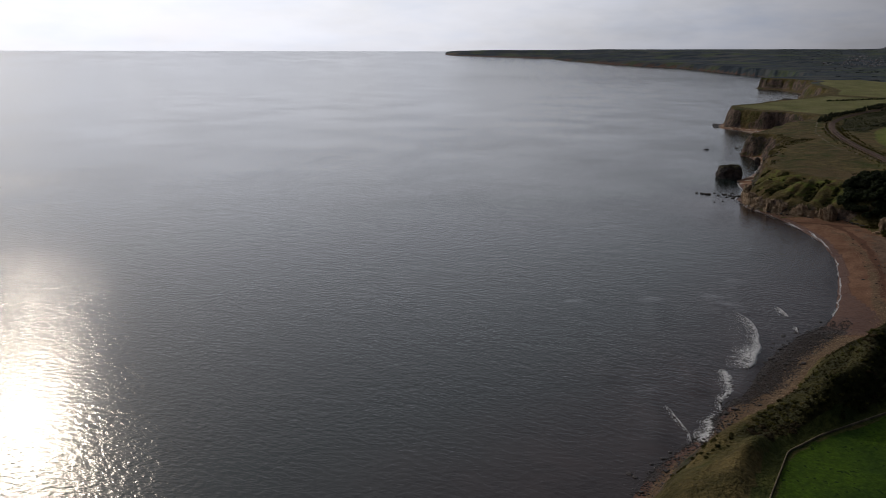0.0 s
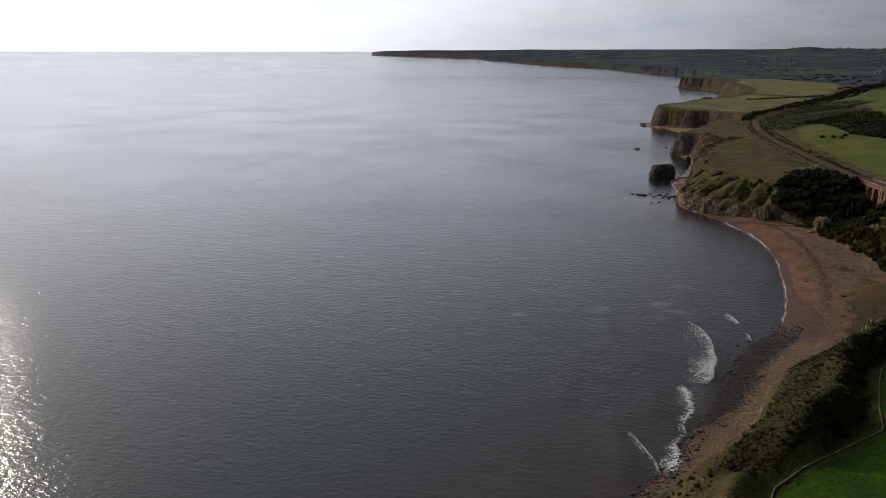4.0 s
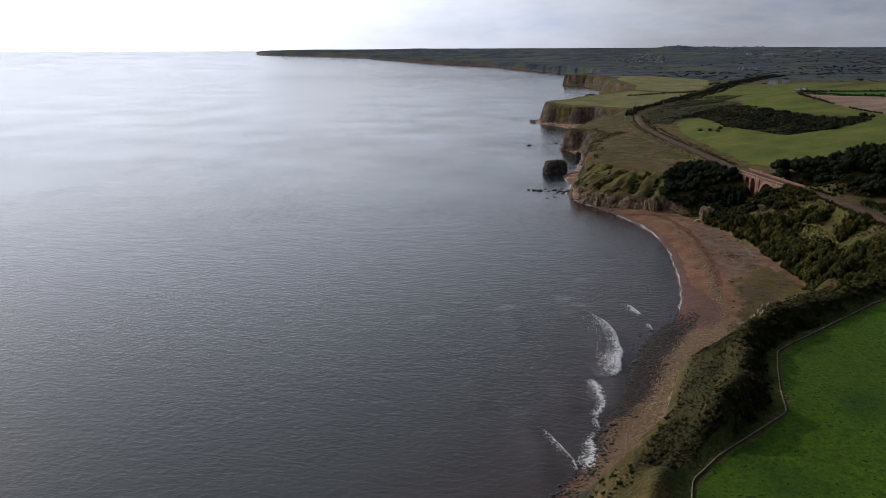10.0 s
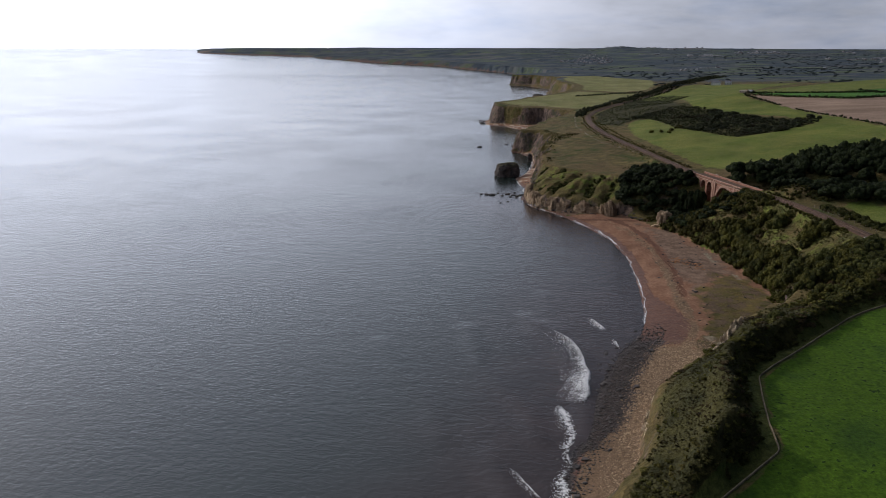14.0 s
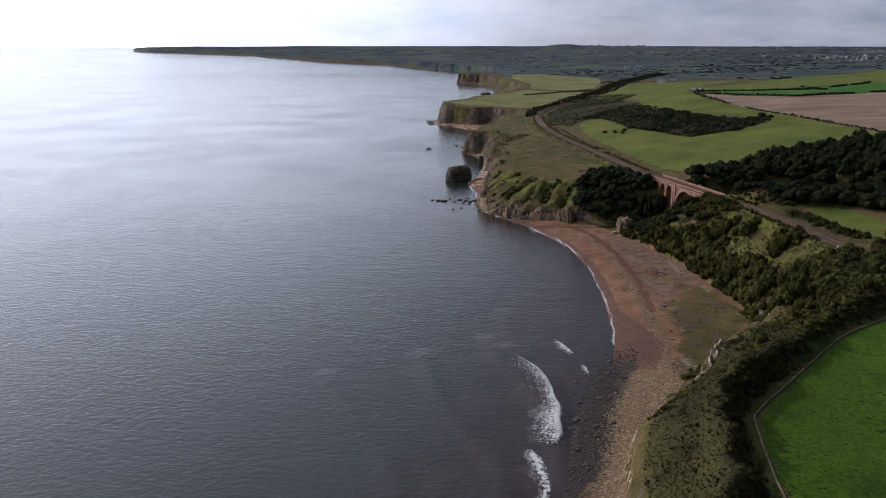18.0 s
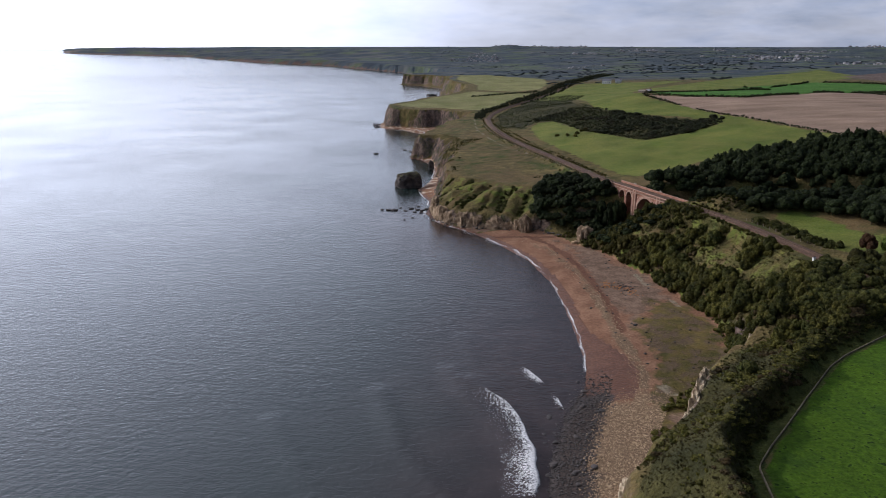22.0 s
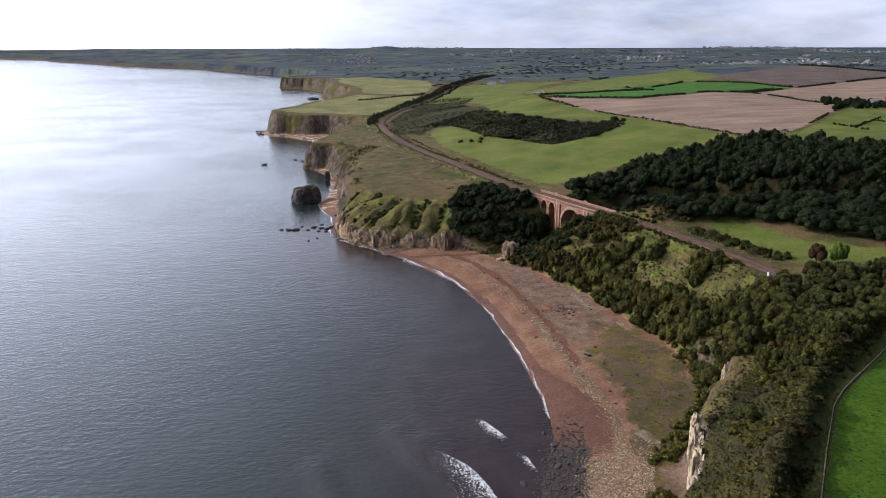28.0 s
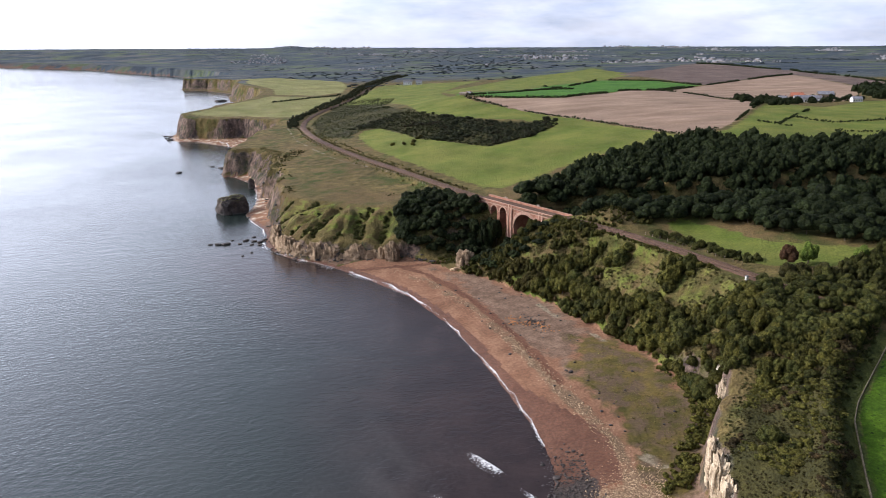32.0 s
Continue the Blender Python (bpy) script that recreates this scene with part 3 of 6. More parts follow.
def sheet(xs, ys):
    gx, gy = np.meshgrid(xs, ys)
    nx, ny = len(xs), len(ys)
    k = np.arange(nx * ny).reshape(ny, nx)
    quads = np.stack([k[:-1, :-1], k[:-1, 1:], k[1:, 1:], k[1:, :-1]], -1).reshape(-1, 4)
    return gx.ravel(), gy.ravel(), quads


def attribute(me, name, values):
    me.attributes.new(name, "FLOAT", "POINT").data.foreach_set("value", np.asarray(values, np.float32))


# ---------------------------------------------------------------- the ground
LUSH_FIELD = [(10.6, 128), (14.6, 148.4), (21.2, 156.9), (38.6, 173), (39.8, 183), (42.8, 195.3), (46.6, 209), (52, 215.4), (58.6, 221.9), (71, 234.9), (85.5, 249.3), (92.4, 254.3), (108.4, 263.3), (128, 274),
              (165, 268), (230, 230), (230, 60), (40, 20), (14, 60)]
HILL_FIELD = [(97, 727), (110, 752), (123, 745), (129, 666), (143, 632), (157, 597), (180, 600), (230, 626), (264, 530), (241, 522),
              (197, 524), (160, 512), (140, 503), (118, 497), (111, 507), (105, 562), (98, 609), (93, 664)]
SCRUB = [(82, 749), (76, 793), (84, 860), (118, 971), (163, 1080), (205, 1121), (236, 1110), (242, 1083), (180, 929), (168, 845), (171, 771), (199, 674),
         (227, 640), (226, 627), (197, 606), (158, 597), (143, 632), (130, 656), (129, 668), (125, 725), (122, 748), (110, 757), (97, 745), (92, 735)]
MID_FIELD = [(164, 1079), (209, 1134), (287, 1253), (310, 1089), (222, 790), (238, 700), (250, 640), (264, 532), (225, 612), (217, 668),
             (189, 706), (168, 776), (204, 980)]
STUBBLE = [(224, 800), (255, 772), (307, 752), (384, 789), (513, 885), (480, 747), (483, 684), (346, 569), (304, 538), (266, 535), (255, 620), (239, 690)]
LUSH_HILL = [(232, 812), (315, 1050), (361, 1060), (400, 1009), (474, 1097), (633, 1193), (676, 1099), (650, 965), (518, 895), (384, 795), (307, 757), (258, 776)]
UPPER = [(315, 1060), (333, 1149), (453, 1273), (714, 1559), (1002, 1784), (881, 1425), (633, 1193), (474, 1100), (400, 1012), (376, 1090)]
STUBBLE_HILL = [(488, 858), (634, 947), (1028, 1168), (771, 817), (622, 697), (525, 733), (487, 765)]
PLOUGH = [(846, 1455), (1432, 1907), (1266, 1394), (894, 876), (748, 762), (781, 825), (1028, 1168), (650, 965)]
FARM_GREENS = [(491, 684), (500, 629), (620, 690), (680, 640), (498, 540), (384, 440), (309, 470), (268, 522), (304, 532), (346, 564)]
GREEN_BAND = [(170, 1105), (205, 1135), (251, 1168), (262, 1100), (310, 1089), (333, 1149), (420, 1290), (520, 1420), (330, 1440), (250, 1290), (190, 1160)]
HEAD_FIELD = [(-20, 1088), (-14, 1066), (12, 1040), (36, 1034), (68, 1003), (86, 985), (98, 1010), (133, 1073), (172, 1150), (200, 1240), (160, 1290), (112, 1345), (100, 1325), (76, 1280), (40, 1226), (12, 1166)]
FAR_FIELD = [(126, 2090), (150, 1990), (128, 1868), (122, 1752), (134, 1600), (140, 1505), (128, 1410), (125, 1370), (180, 1310), (230, 1340), (275, 1486), (310, 1700), (240, 2150)]
MEADOW = [(147, 394), (157, 398), (163, 377), (161, 356), (182, 330), (200, 318), (190, 305), (160, 318), (138, 331), (137, 352), (142, 375)]
MARSH = [(77, 356), (70, 340), (64, 320), (60, 299), (55, 280), (46, 262), (40, 250), (50, 255), (62, 270), (76, 282), (87, 299), (90, 322), (86, 346)]
GRIT = [(60, 449), (64, 425), (63, 392), (60, 365), (62, 345), (64, 330), (74, 345), (82, 352), (88, 372), (84, 395), (80, 414), (74, 430), (68, 442)]
RAIL = [(127.5, 290), (127.5, 300), (126.5, 335), (125, 356), (121.5, 385), (116, 407), (112.5, 421), (108, 440), (103.5, 459), (100, 475), (97.5, 490)]
RAIL_NORTH = [(95, 505), (91, 540), (85, 590), (78, 640), (72.5, 700), (70.5, 745), (71, 800), (76, 860), (88, 915), (108, 975), (139, 1047),
              (182, 1136), (235, 1260), (296, 1422), (400, 1650), (520, 1900)]
RAIL_LINE = RAIL + RAIL_NORTH
WALL_LINE = [(10, 128), (14, 149), (20.5, 157.5), (37.8, 173.5), (39, 183), (42, 195.5), (45.8, 209.5), (51.5, 216), (58, 222.5), (70.5, 235.5), (85, 250), (92, 255), (108, 264), (128, 275)]
COAST_PATH = [(104, 500), (82, 572), (64, 648), (58, 700), (55, 772), (62, 863), (74, 928), (100, 1000)]

EDGE = [(3, 152), (11, 170), (18, 190), (21, 204), (27, 221), (39, 238), (56, 256), (76, 271), (98, 286), (114, 272), (108, 268), (86, 256), (61, 231), (44, 212), (38, 196), (36, 184), (34, 174), (20, 160), (11, 150)]
WEED = [(46, 462), (56, 441), (60.5, 420), (61, 395), (61.5, 372), (59.5, 345), (57.5, 325)]

xs = lines([(-50, 150, 1.15, 0), (150, 5000, 1.6, 0.021), (-50, -3000, 1.5, 0.07)])
ys = lines([(130, 545, 1.15, 0), (545, 5000, 1.2, 0.0095), (1000, 1064, 1.7, 0), (2170, 2256, 3.0, 0), (1230, 1420, 5.0, 0), (130, -900, 1.5, 0.08)])
gx, gy, quads = sheet(xs, ys)
gz, climb, off_shore = land(gx, gy)
rail_gap = away(gx, gy, RAIL_LINE)
# a level bed for the railway, and the cutting to the north
cutting = ease(840, 900, gy) * ease(1500, 1300, gy)
over_dene = within(gx, gy, [(85, 420), (125, 420), (115, 478), (80, 478)])
level = np.where(over_dene, gz, 27.7 + 1.2 * ease(485, 400, gy) + 0.011 * np.maximum(gy - 900, 0))
bed = level + ease(5.5, 9 + 10 * cutting, rail_gap) * (gz - level)
gz = np.where((rail_gap < 22) & ~over_dene & (gy < 1700), bed, gz)
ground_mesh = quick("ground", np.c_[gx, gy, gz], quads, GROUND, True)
normals = np.zeros(len(gx) * 3, np.float32)
ground_mesh.vertices.foreach_get("normal", normals)
upright = normals.reshape(-1, 3)[:, 2]
reach = np.hypot(gx - MID[0], gy - MID[1])
dry = (off_shore > -40) & (climb < 0.02)
beach_sand = dry & (gy < 1300)
fray = 5 * many_noise(gx, gy, 14, 4, 37)


def soft(ring, blur, x=gx, y=gy):
    """1 inside a ring, 0 outside, with a blurred edge."""
    d = away(x, y, ring + ring[:1])
    return np.clip(0.5 + np.where(within(x, y, ring), d, -d) / (2 * blur), 0, 1)


masks = {
    "pasture": sum(within(gx, gy, r) for r in (MID_FIELD, FARM_GREENS, UPPER, GREEN_BAND)) + soft(HILL_FIELD, 2.5) + soft(MEADOW, 2.5) + 0.33 * ease(296, 320, gy) * ease(450, 430, gy) * ease(0.05, 0.15, climb) * (gx < 124) + 0.40 * ease(474, 486, gy) * ease(575, 555, gy) * ease(0.18, 0.30, climb) * ease(0.99, 0.93, climb) + 0.8 * ease(3.0, 1.2, away(gx, gy, TOE)) * ease(296, 310, gy) * ease(420, 405, gy),
    # far headland fields, which take the haze-paled pasture colour
    "hay": soft(HEAD_FIELD, 4.0) + soft(FAR_FIELD, 4.0),
    "lush": soft(LUSH_FIELD, 1.0),
    "clover": within(gx, gy, LUSH_HILL),
    "heath": np.maximum(soft(SCRUB, 8.0), soft(EDGE, 3.0)),
    "stubble": sum(within(gx, gy, r) for r in (STUBBLE, STUBBLE_HILL)),
    "plough": within(gx, gy, PLOUGH),
    "sand": beach_sand & ((gy < 478) | (gy > 570)),
    "verge": (away(gx, gy, WALL_LINE) < 3.4) & ~within(gx, gy, LUSH_FIELD),
    "grit": np.maximum(soft(GRIT, 5.0, gx + fray, gy + fray), np.maximum(ease(474, 484, gy) * ease(590, 565, gy), ease(300, 292, gy) * ease(21, 26, off_shore + fray))) * dry,
    "scree": ease(13, 7.5, off_shore + fray + 10 * ease(225, 195, gy)) * ease(289, 277, gy + fray) * (off_shore > -6) * (climb < 0.02),
    "marsh": soft(MARSH, 6.0, gx + fray, gy - fray) * (climb < 0.1),
    "wet": (off_shore < 4 + 12 * ease(340, 290, gy)) & (off_shore > -40) & (gy > 276) & (gy < 478) & dry | (off_shore < 2) & dry,
    "stream": np.maximum((away(gx, gy, [(84, 452), (62, 456), (52, 457.5), (44, 461), (36, 464), (29, 467)]) < 1.3) & (climb < 0.2), 0.85 * ease(2.6, 0.8, away(gx + 0.4 * fray, gy, WEED)) * dry),
    "track": np.maximum(0.5 * ease(1.6, 0.6, away(gx, gy, COAST_PATH)), 0.55 * np.maximum(ease(1.7, 0.9, away(gx + 0.3 * fray, gy, [(82, 386), (83.5, 366)])), np.maximum(ease(1.5, 0.8, away(gx + 0.3 * fray, gy, [(84, 352), (85, 345)])), ease(2.6, 1.4, away(gx, gy, [(55, 281), (56, 276)]))))),
}
masks = {k: np.clip(v, 0, 1).astype(float) for k, v in masks.items()}
fields = np.clip(masks["pasture"] + masks["hay"] + masks["lush"] + masks["clover"] + masks["stubble"] + masks["plough"], 0, 1)
# country beyond about 1.5 km takes the ground colours with painted haze
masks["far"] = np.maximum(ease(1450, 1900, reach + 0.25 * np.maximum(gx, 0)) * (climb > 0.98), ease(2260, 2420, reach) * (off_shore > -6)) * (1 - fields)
ridge = away(gx, gy, [(43, 460), (53, 432), (57, 400), (58, 369), (56, 334), (54, 315), (53, 298), (50, 284), (43, 268)])
masks["shingle"] = np.maximum(ease(3.6, 1.5, ridge) * (0.48 + 0.27 * ease(380, 350, gy)) * (gy < 445), ease(277, 268, gy + 0.25 * (gx - 40)) * (off_shore > 1) * ease(28, 23, off_shore + fray)) * dry * (gy < 460)
bare = ease(0.80, 0.55, upright)
masks["rock"] = ease(2400, 2260, reach) * ease(0.005, 0.03, climb) * ease(0.999, 0.97, climb) * np.clip(
    bare * (1 - 0.7 * ease(470, 490, gy) * ease(575, 550, gy) * ease(0.12, 0.25, climb)) * (0.55 + 0.35 * ease(560, 640, gy) + 0.4 * ease(760, 830, gy) + 0.5 * many_noise(gx, gy, 20, 3, 35)) + ease(0.20, 0.10, climb) * (0.55 + 0.9 * many_noise(gx, gy, 9, 2, 33)) * (gy > 465), 0, 1) * (1 - 0.9 * ease(860, 940, gy) * ease(-0.25, 0.2, many_noise(gx, gy, 26, 3, 38) + 0.9 * (climb - 0.55))) * (1 - ease(300, 330, gy) * ease(440, 425, gy) * 0.9)
south_face = ease(310, 296, gy) * ease(0.0, 0.03, climb) * ease(0.62, 0.45, climb)
masks["pale"] = np.clip(south_face * ease(0.75, 0.50, upright) * ease(222, 238, gy) * np.maximum(ease(270, 264, gy), ease(277, 281, gy)) * (0.35 + 1.1 * many_noise(gx, gy, 12, 3, 31)), 0, 1)
masks["pale"] = np.maximum(masks["pale"], 0.34 * dry * ease(575, 600, gy) * ease(1300, 1250, gy))
masks["rock"] *= 1 - 0.95 * ease(312, 302, gy) * ease(0.32, 0.50, climb)
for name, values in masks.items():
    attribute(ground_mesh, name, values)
ground = tagged(new("ground", ground_mesh), "grassy cliff-top country with fields, cliffs and a sandy beach", "ground", kind="structure")


class Lie:
    """Heights of the finished ground, read off its grid."""
    table = gz.reshape(len(ys), len(xs))

    @classmethod
    def at(cls, x, y):
        x, y = np.asarray(x, float), np.asarray(y, float)
        i = np.clip(np.searchsorted(xs, x) - 1, 0, len(xs) - 2)
        j = np.clip(np.searchsorted(ys, y) - 1, 0, len(ys) - 2)
        a, b = np.clip((x - xs[i]) / (xs[i + 1] - xs[i]), 0, 1), np.clip((y - ys[j]) / (ys[j + 1] - ys[j]), 0, 1)
        t = cls.table
        return (t[j, i] * (1 - a) + t[j, i + 1] * a) * (1 - b) + (t[j + 1, i] * (1 - a) + t[j + 1, i + 1] * a) * b


# ---------------------------------------------------------------- the sea
sx = lines([(-140, 60, 2.5, 0), (60, 320, 8, 0.1), (-140, -4950, 2.5, 0.03)])
sy = lines([(120, 560, 2.5, 0), (560, 4990, 2.5, 0.014), (120, -800, 3, 0.06)])
wx, wy, wq = sheet(sx, sy)
wz = lift(wx, wy)
SWELLS = [([(-2, 296), (3, 287), (7.5, 278), (10.2, 266), (10.6, 254), (9.2, 241)], 0.5), ([(-30, 290), (-24, 257), (-17, 241), (-10, 227), (-7, 212)], 0.45), ([(-60, 275), (-49, 247), (-38, 228), (-33, 210)], 0.3),
          ([(0, 330), (2, 305), (6, 289)], 0.3), ([(-8, 303), (-4, 285), (0, 277), (4, 264), (7, 250), (7, 232), (5, 214)], 0.55),
          ([(-20, 204), (-16, 190), (-14, 176)], 0.4)]
for crest, tall in SWELLS:
    wz = wz + tall * np.exp(-(away(wx, wy, crest) / 2.6) ** 2)
sea_mesh = quick("sea", np.c_[wx, wy, wz], wq, SEA, True)
out = away(wx, wy, SHORE_LINE)
patchy = many_noise(wx, wy, 60, 3, 41)
attribute(sea_mesh, "murk", ease(75, 8, out + 22 * patchy) * ease(620, 480, wy))
attribute(sea_mesh, "shoal", ease(240, 50, out + 50 * patchy) * 0.9)
sea = tagged(new("sea", sea_mesh), "calm grey sea, brown with sand along the beach", "water", kind="structure")


def ribbon(name, line, left, right, height, label, seed, bow=0.0):
    """A torn strip of foam that lies along a line on the water."""
    pts = []
    for (ax, ay), (bx, by) in zip(line, line[1:]):
        n = max(2, int(math.hypot(bx - ax, by - ay) / 0.6))
        pts += [(ax + (bx - ax) * k / n, ay + (by - ay) * k / n) for k in range(n)]
    p = np.array(pts)
    for _ in range(6):
        p[1:-1] = 0.5 * p[1:-1] + 0.25 * (p[:-2] + p[2:])
    d = np.gradient(p, axis=0)
    d /= np.hypot(*d.T)[:, None] + 1e-9
    side = np.c_[d[:, 1], -d[:, 0]]
    p = p + side * (0.9 * many_noise(p[:, 0], p[:, 1], 7, 3, seed))[:, None]
    across = np.linspace(-1, 1, 13)
    ends = np.minimum(1, np.minimum(np.arange(len(p)), np.arange(len(p))[::-1]) / 6.0)
    width = (0.75 + 0.45 * many_noise(p[:, 0], p[:, 1], 9, 2, seed + 3)) * (1 - bow + bow * 1.35 * np.sin(np.pi * np.linspace(0.06, 0.94, len(p))))
    verts, mask = [], []
    for v in across:
        w = np.where(v < 0, left, right) * width
        q = p + side * (v * w)[:, None]
        z = lift(q[:, 0], q[:, 1]) + 0.05 + height * np.exp(-(v * 2.2) ** 2)
        for crest, tall in SWELLS:
            z = z + tall * np.exp(-(away(q[:, 0], q[:, 1], crest) / 2.6) ** 2)
        z = np.maximum(z, Lie.at(q[:, 0], q[:, 1]) + 0.05)
        verts.append(np.c_[q, z])
        body = (0.20 + 0.62 * (1 + v)) if v < -0.15 else 1 - max(v, 0) ** 2
        mask.append(body * (0.0 if abs(v) == 1 else 1.0) * ends * (0.66 + 0.52 * many_noise(q[:, 0], q[:, 1], 11, 3, seed + 5)))
    n, m = len(p), len(across)
    k = np.arange(n * m).reshape(m, n)
    q = np.stack([k[:-1, :-1], k[:-1, 1:], k[1:, 1:], k[1:, :-1]], -1).reshape(-1, 4)
    me = quick(name, np.concatenate(verts), q, FOAM, True)
    attribute(me, "foam", np.concatenate(mask))
    return tagged(new(name, me), label, "wave", "foam on the sea", "stuff")


ribbon("breaking_wave", [(6.5, 230), (9.2, 241), (10.6, 254), (10.2, 266), (7.5, 278), (3, 287), (-1, 292)], 13.0, 0.9, 0.35, "white breaking wave trailing lacy foam near the boulders", 51, 0.5)
ribbon("breaking_wave", [(22, 290), (20.5, 295), (18.5, 300), (15.5, 305)], 6.5, 0.7, 0.2, "small white breaker off the sand", 52, 0.5)
ribbon("breaking_wave", [(23.2, 273), (23.4, 280), (21.8, 286)], 2.6, 0.6, 0.2, "thin white breaker over dark boulders", 53, 0.5)
ribbon("breaking_wave", [(-5, 178), (-2.2, 187), (-2.2, 196), (0, 201), (-0.2, 209), (1.8, 215), (1.2, 222), (-1.5, 233)], 4.6, 2.6, 0.2, "white surf washing among boulders below the cliff", 54)
ribbon("breaking_wave", [(-5.6, 177.5), (-7.2, 184), (-10.5, 191), (-13, 196.5), (-16.5, 200)], 2.4, 0.5, 0.35, "thin white crest of an incoming wave", 62, 0.6)
ribbon("swash_line", [(36, 297), (39.5, 312), (42.5, 335), (44.2, 362), (45, 390), (43, 415), (39.6, 432)], 1.2, 0.6, 0.06, "white swash along the sandy beach", 55)
ribbon("swash_line", [(41.4, 425), (37.6, 441), (31.5, 454), (20.5, 478), (6, 499)], 5.4, 1.4, 0.10, "broad white swash near the rocky point", 61)
ribbon("swash_line", [(8, 498), (0, 509), (-6, 525), (-6, 540)], 2.6, 2.0, 0.2, "white surf round the rocky point", 56)
ribbon("swash_line", [(-3, 550), (-2, 568), (-6, 590), (-8, 610)], 1.8, 1.2, 0.1, "white swash on a pocket beach", 57)
ribbon("swash_line", [(4, 650), (9, 690), (8, 725)], 1.8, 1.2, 0.1, "white swash below the pink cliff", 58)
ribbon("swash_line", [(-46, 1030), (-50, 1066), (-47, 1110)], 5.0, 3.0, 0.3, "white water on reef rocks off the headland", 59)
ribbon("swash_line", [(11, 955), (13, 978), (5, 999), (-30, 1020)], 3.0, 2.0, 0.1, "white swash in the far cove", 60)

# ---------------------------------------------------------------- railway


def along(line, step, ease_off=20):
    """Points every step metres along a line, with headings in degrees from the y axis to the x axis."""
    p = np.array(line, float)
    seg = np.hypot(*np.diff(p, axis=0).T)
    run = np.r_[0, np.cumsum(seg)]
    u = np.arange(0, run[-1], step)
    q = np.c_[np.interp(u, run, p[:, 0]), np.interp(u, run, p[:, 1])]
    for _ in range(int(ease_off / step)):
        q[1:-1] = 0.5 * q[1:-1] + 0.25 * (q[:-2] + q[2:])
    d = np.gradient(q, axis=0)
    return q, d / np.hypot(*d.T)[:, None]


def rail_height(y):
    return 27.7 + 1.2 * ease(485, 400, y) + 0.011 * np.maximum(y - 900, 0)


def extrude_along(name, line, profile, material, step, base, smooth=False, ease_off=20):
    """Draws a profile of (across, up) corners along a line."""
    q, d = along(line, step, ease_off)
    side = np.c_[d[:, 1], -d[:, 0]]
    z = base(q[:, 0], q[:, 1])
    rows = [np.c_[q + side * a, z + u] for a, u in profile]
    n, m = len(q), len(profile)
    k = np.arange(n * m).reshape(m, n)
    f = np.stack([k[:-1, :-1], k[:-1, 1:], k[1:, 1:], k[1:, :-1]], -1).reshape(-1, 4)
    return quick(name, np.concatenate(rows), f[:, ::-1], material, smooth)


railway = thing("railway", "double railway track on reddish ballast along the cliffs", "railway", kind="structure")
on_bed = lambda x, y: rail_height(y)
part("ballast", extrude_along("ballast", RAIL_LINE, [(-3.05, -0.3), (-2.75, 0.28), (-0.7, 0.32), (0, 0.20), (0.7, 0.32), (2.75, 0.28), (3.05, -0.3)], BALLAST, 3.0, on_bed), railway)
for shift in (-2.30, -0.86, 0.86, 2.30):
    part("rail", extrude_along("rail", RAIL_LINE, [(shift - 0.06, 0.36), (shift - 0.05, 0.55), (shift + 0.05, 0.55), (shift + 0.06, 0.36)], STEEL, 3.0, on_bed), railway)
q, d = along(RAIL_LINE, 1.4)
sleepers, faces = [], []
corner = np.array([(a, b, c) for a in (-1.2, 1.2) for b in (-0.14, 0.14) for c in (0.34, 0.43)])
for (px, py), (dx, dy) in zip(q[(q[:, 1] > 300) & (q[:, 1] < 760)], d[(q[:, 1] > 300) & (q[:, 1] < 760)]):
    for shift in (-1.58, 1.58):
        a, b = corner[:, 0] + shift, corner[:, 1]
        faces += [[len(sleepers) * 8 + i for i in f] for f in ((1, 5, 7, 3), (0, 1, 3, 2), (4, 6, 7, 5), (0, 4, 5, 1), (2, 3, 7, 6))]
        sleepers.append(np.c_[px + a * dy + b * dx, py - a * dx + b * dy, rail_height(py) + corner[:, 2]])
tagged(part("sleepers", quick("sleepers", np.concatenate(sleepers), faces, SLEEPER), railway), kind="stuff")

# ---------------------------------------------------------------- viaduct
via = thing("railway_viaduct", "red brick railway viaduct with one wide arch across the dene", "viaduct", (96.0, 479.0, 0), 0)
UX, UY = 0.2385, -0.9711            # along the bridge
WX, WY = 0.9711, 0.2385             # across it, inland
DECK, WIDE = 28.2, 8.4


def via_point(u, w, z):
    return (UX * u + WX * w, UY * u + WY * w, z)


def arch_wall(name, u0, u1, centre, radius, spring, top, w0, w1, foot, material):
    """A pier-to-pier piece of wall with a round-headed opening through it, w0 to w1 thick."""
    steps = 20
    outline = [(u0, foot), (centre - radius, foot)]
    outline += [(centre - radius * math.cos(math.pi * k / steps), spring + radius * math.sin(math.pi * k / steps)) for k in range(steps + 1)]
    outline += [(centre + radius, foot), (u1, foot)]
    verts, faces = [], []
    for w in (w0, w1):
        verts += [via_point(u, w, z) for u, z in outline] + [via_point(u, w, top) for u, z in outline]
    n = len(outline)
    for k in range(n - 1):
        faces.append((k, k + 1, n + k + 1, n + k))
        faces.append((2 * n + k + 1, 2 * n + k, 3 * n + k, 3 * n + k + 1))
        faces.append((k + 1, k, 2 * n + k, 2 * n + k + 1))
        faces.append((n + k, n + k + 1, 3 * n + k + 1, 3 * n + k))
    faces += [(0, n, 3 * n, 2 * n), (n - 1, 3 * n - 1, 4 * n - 1, 2 * n - 1)]
    return solid(name, verts, faces, material)


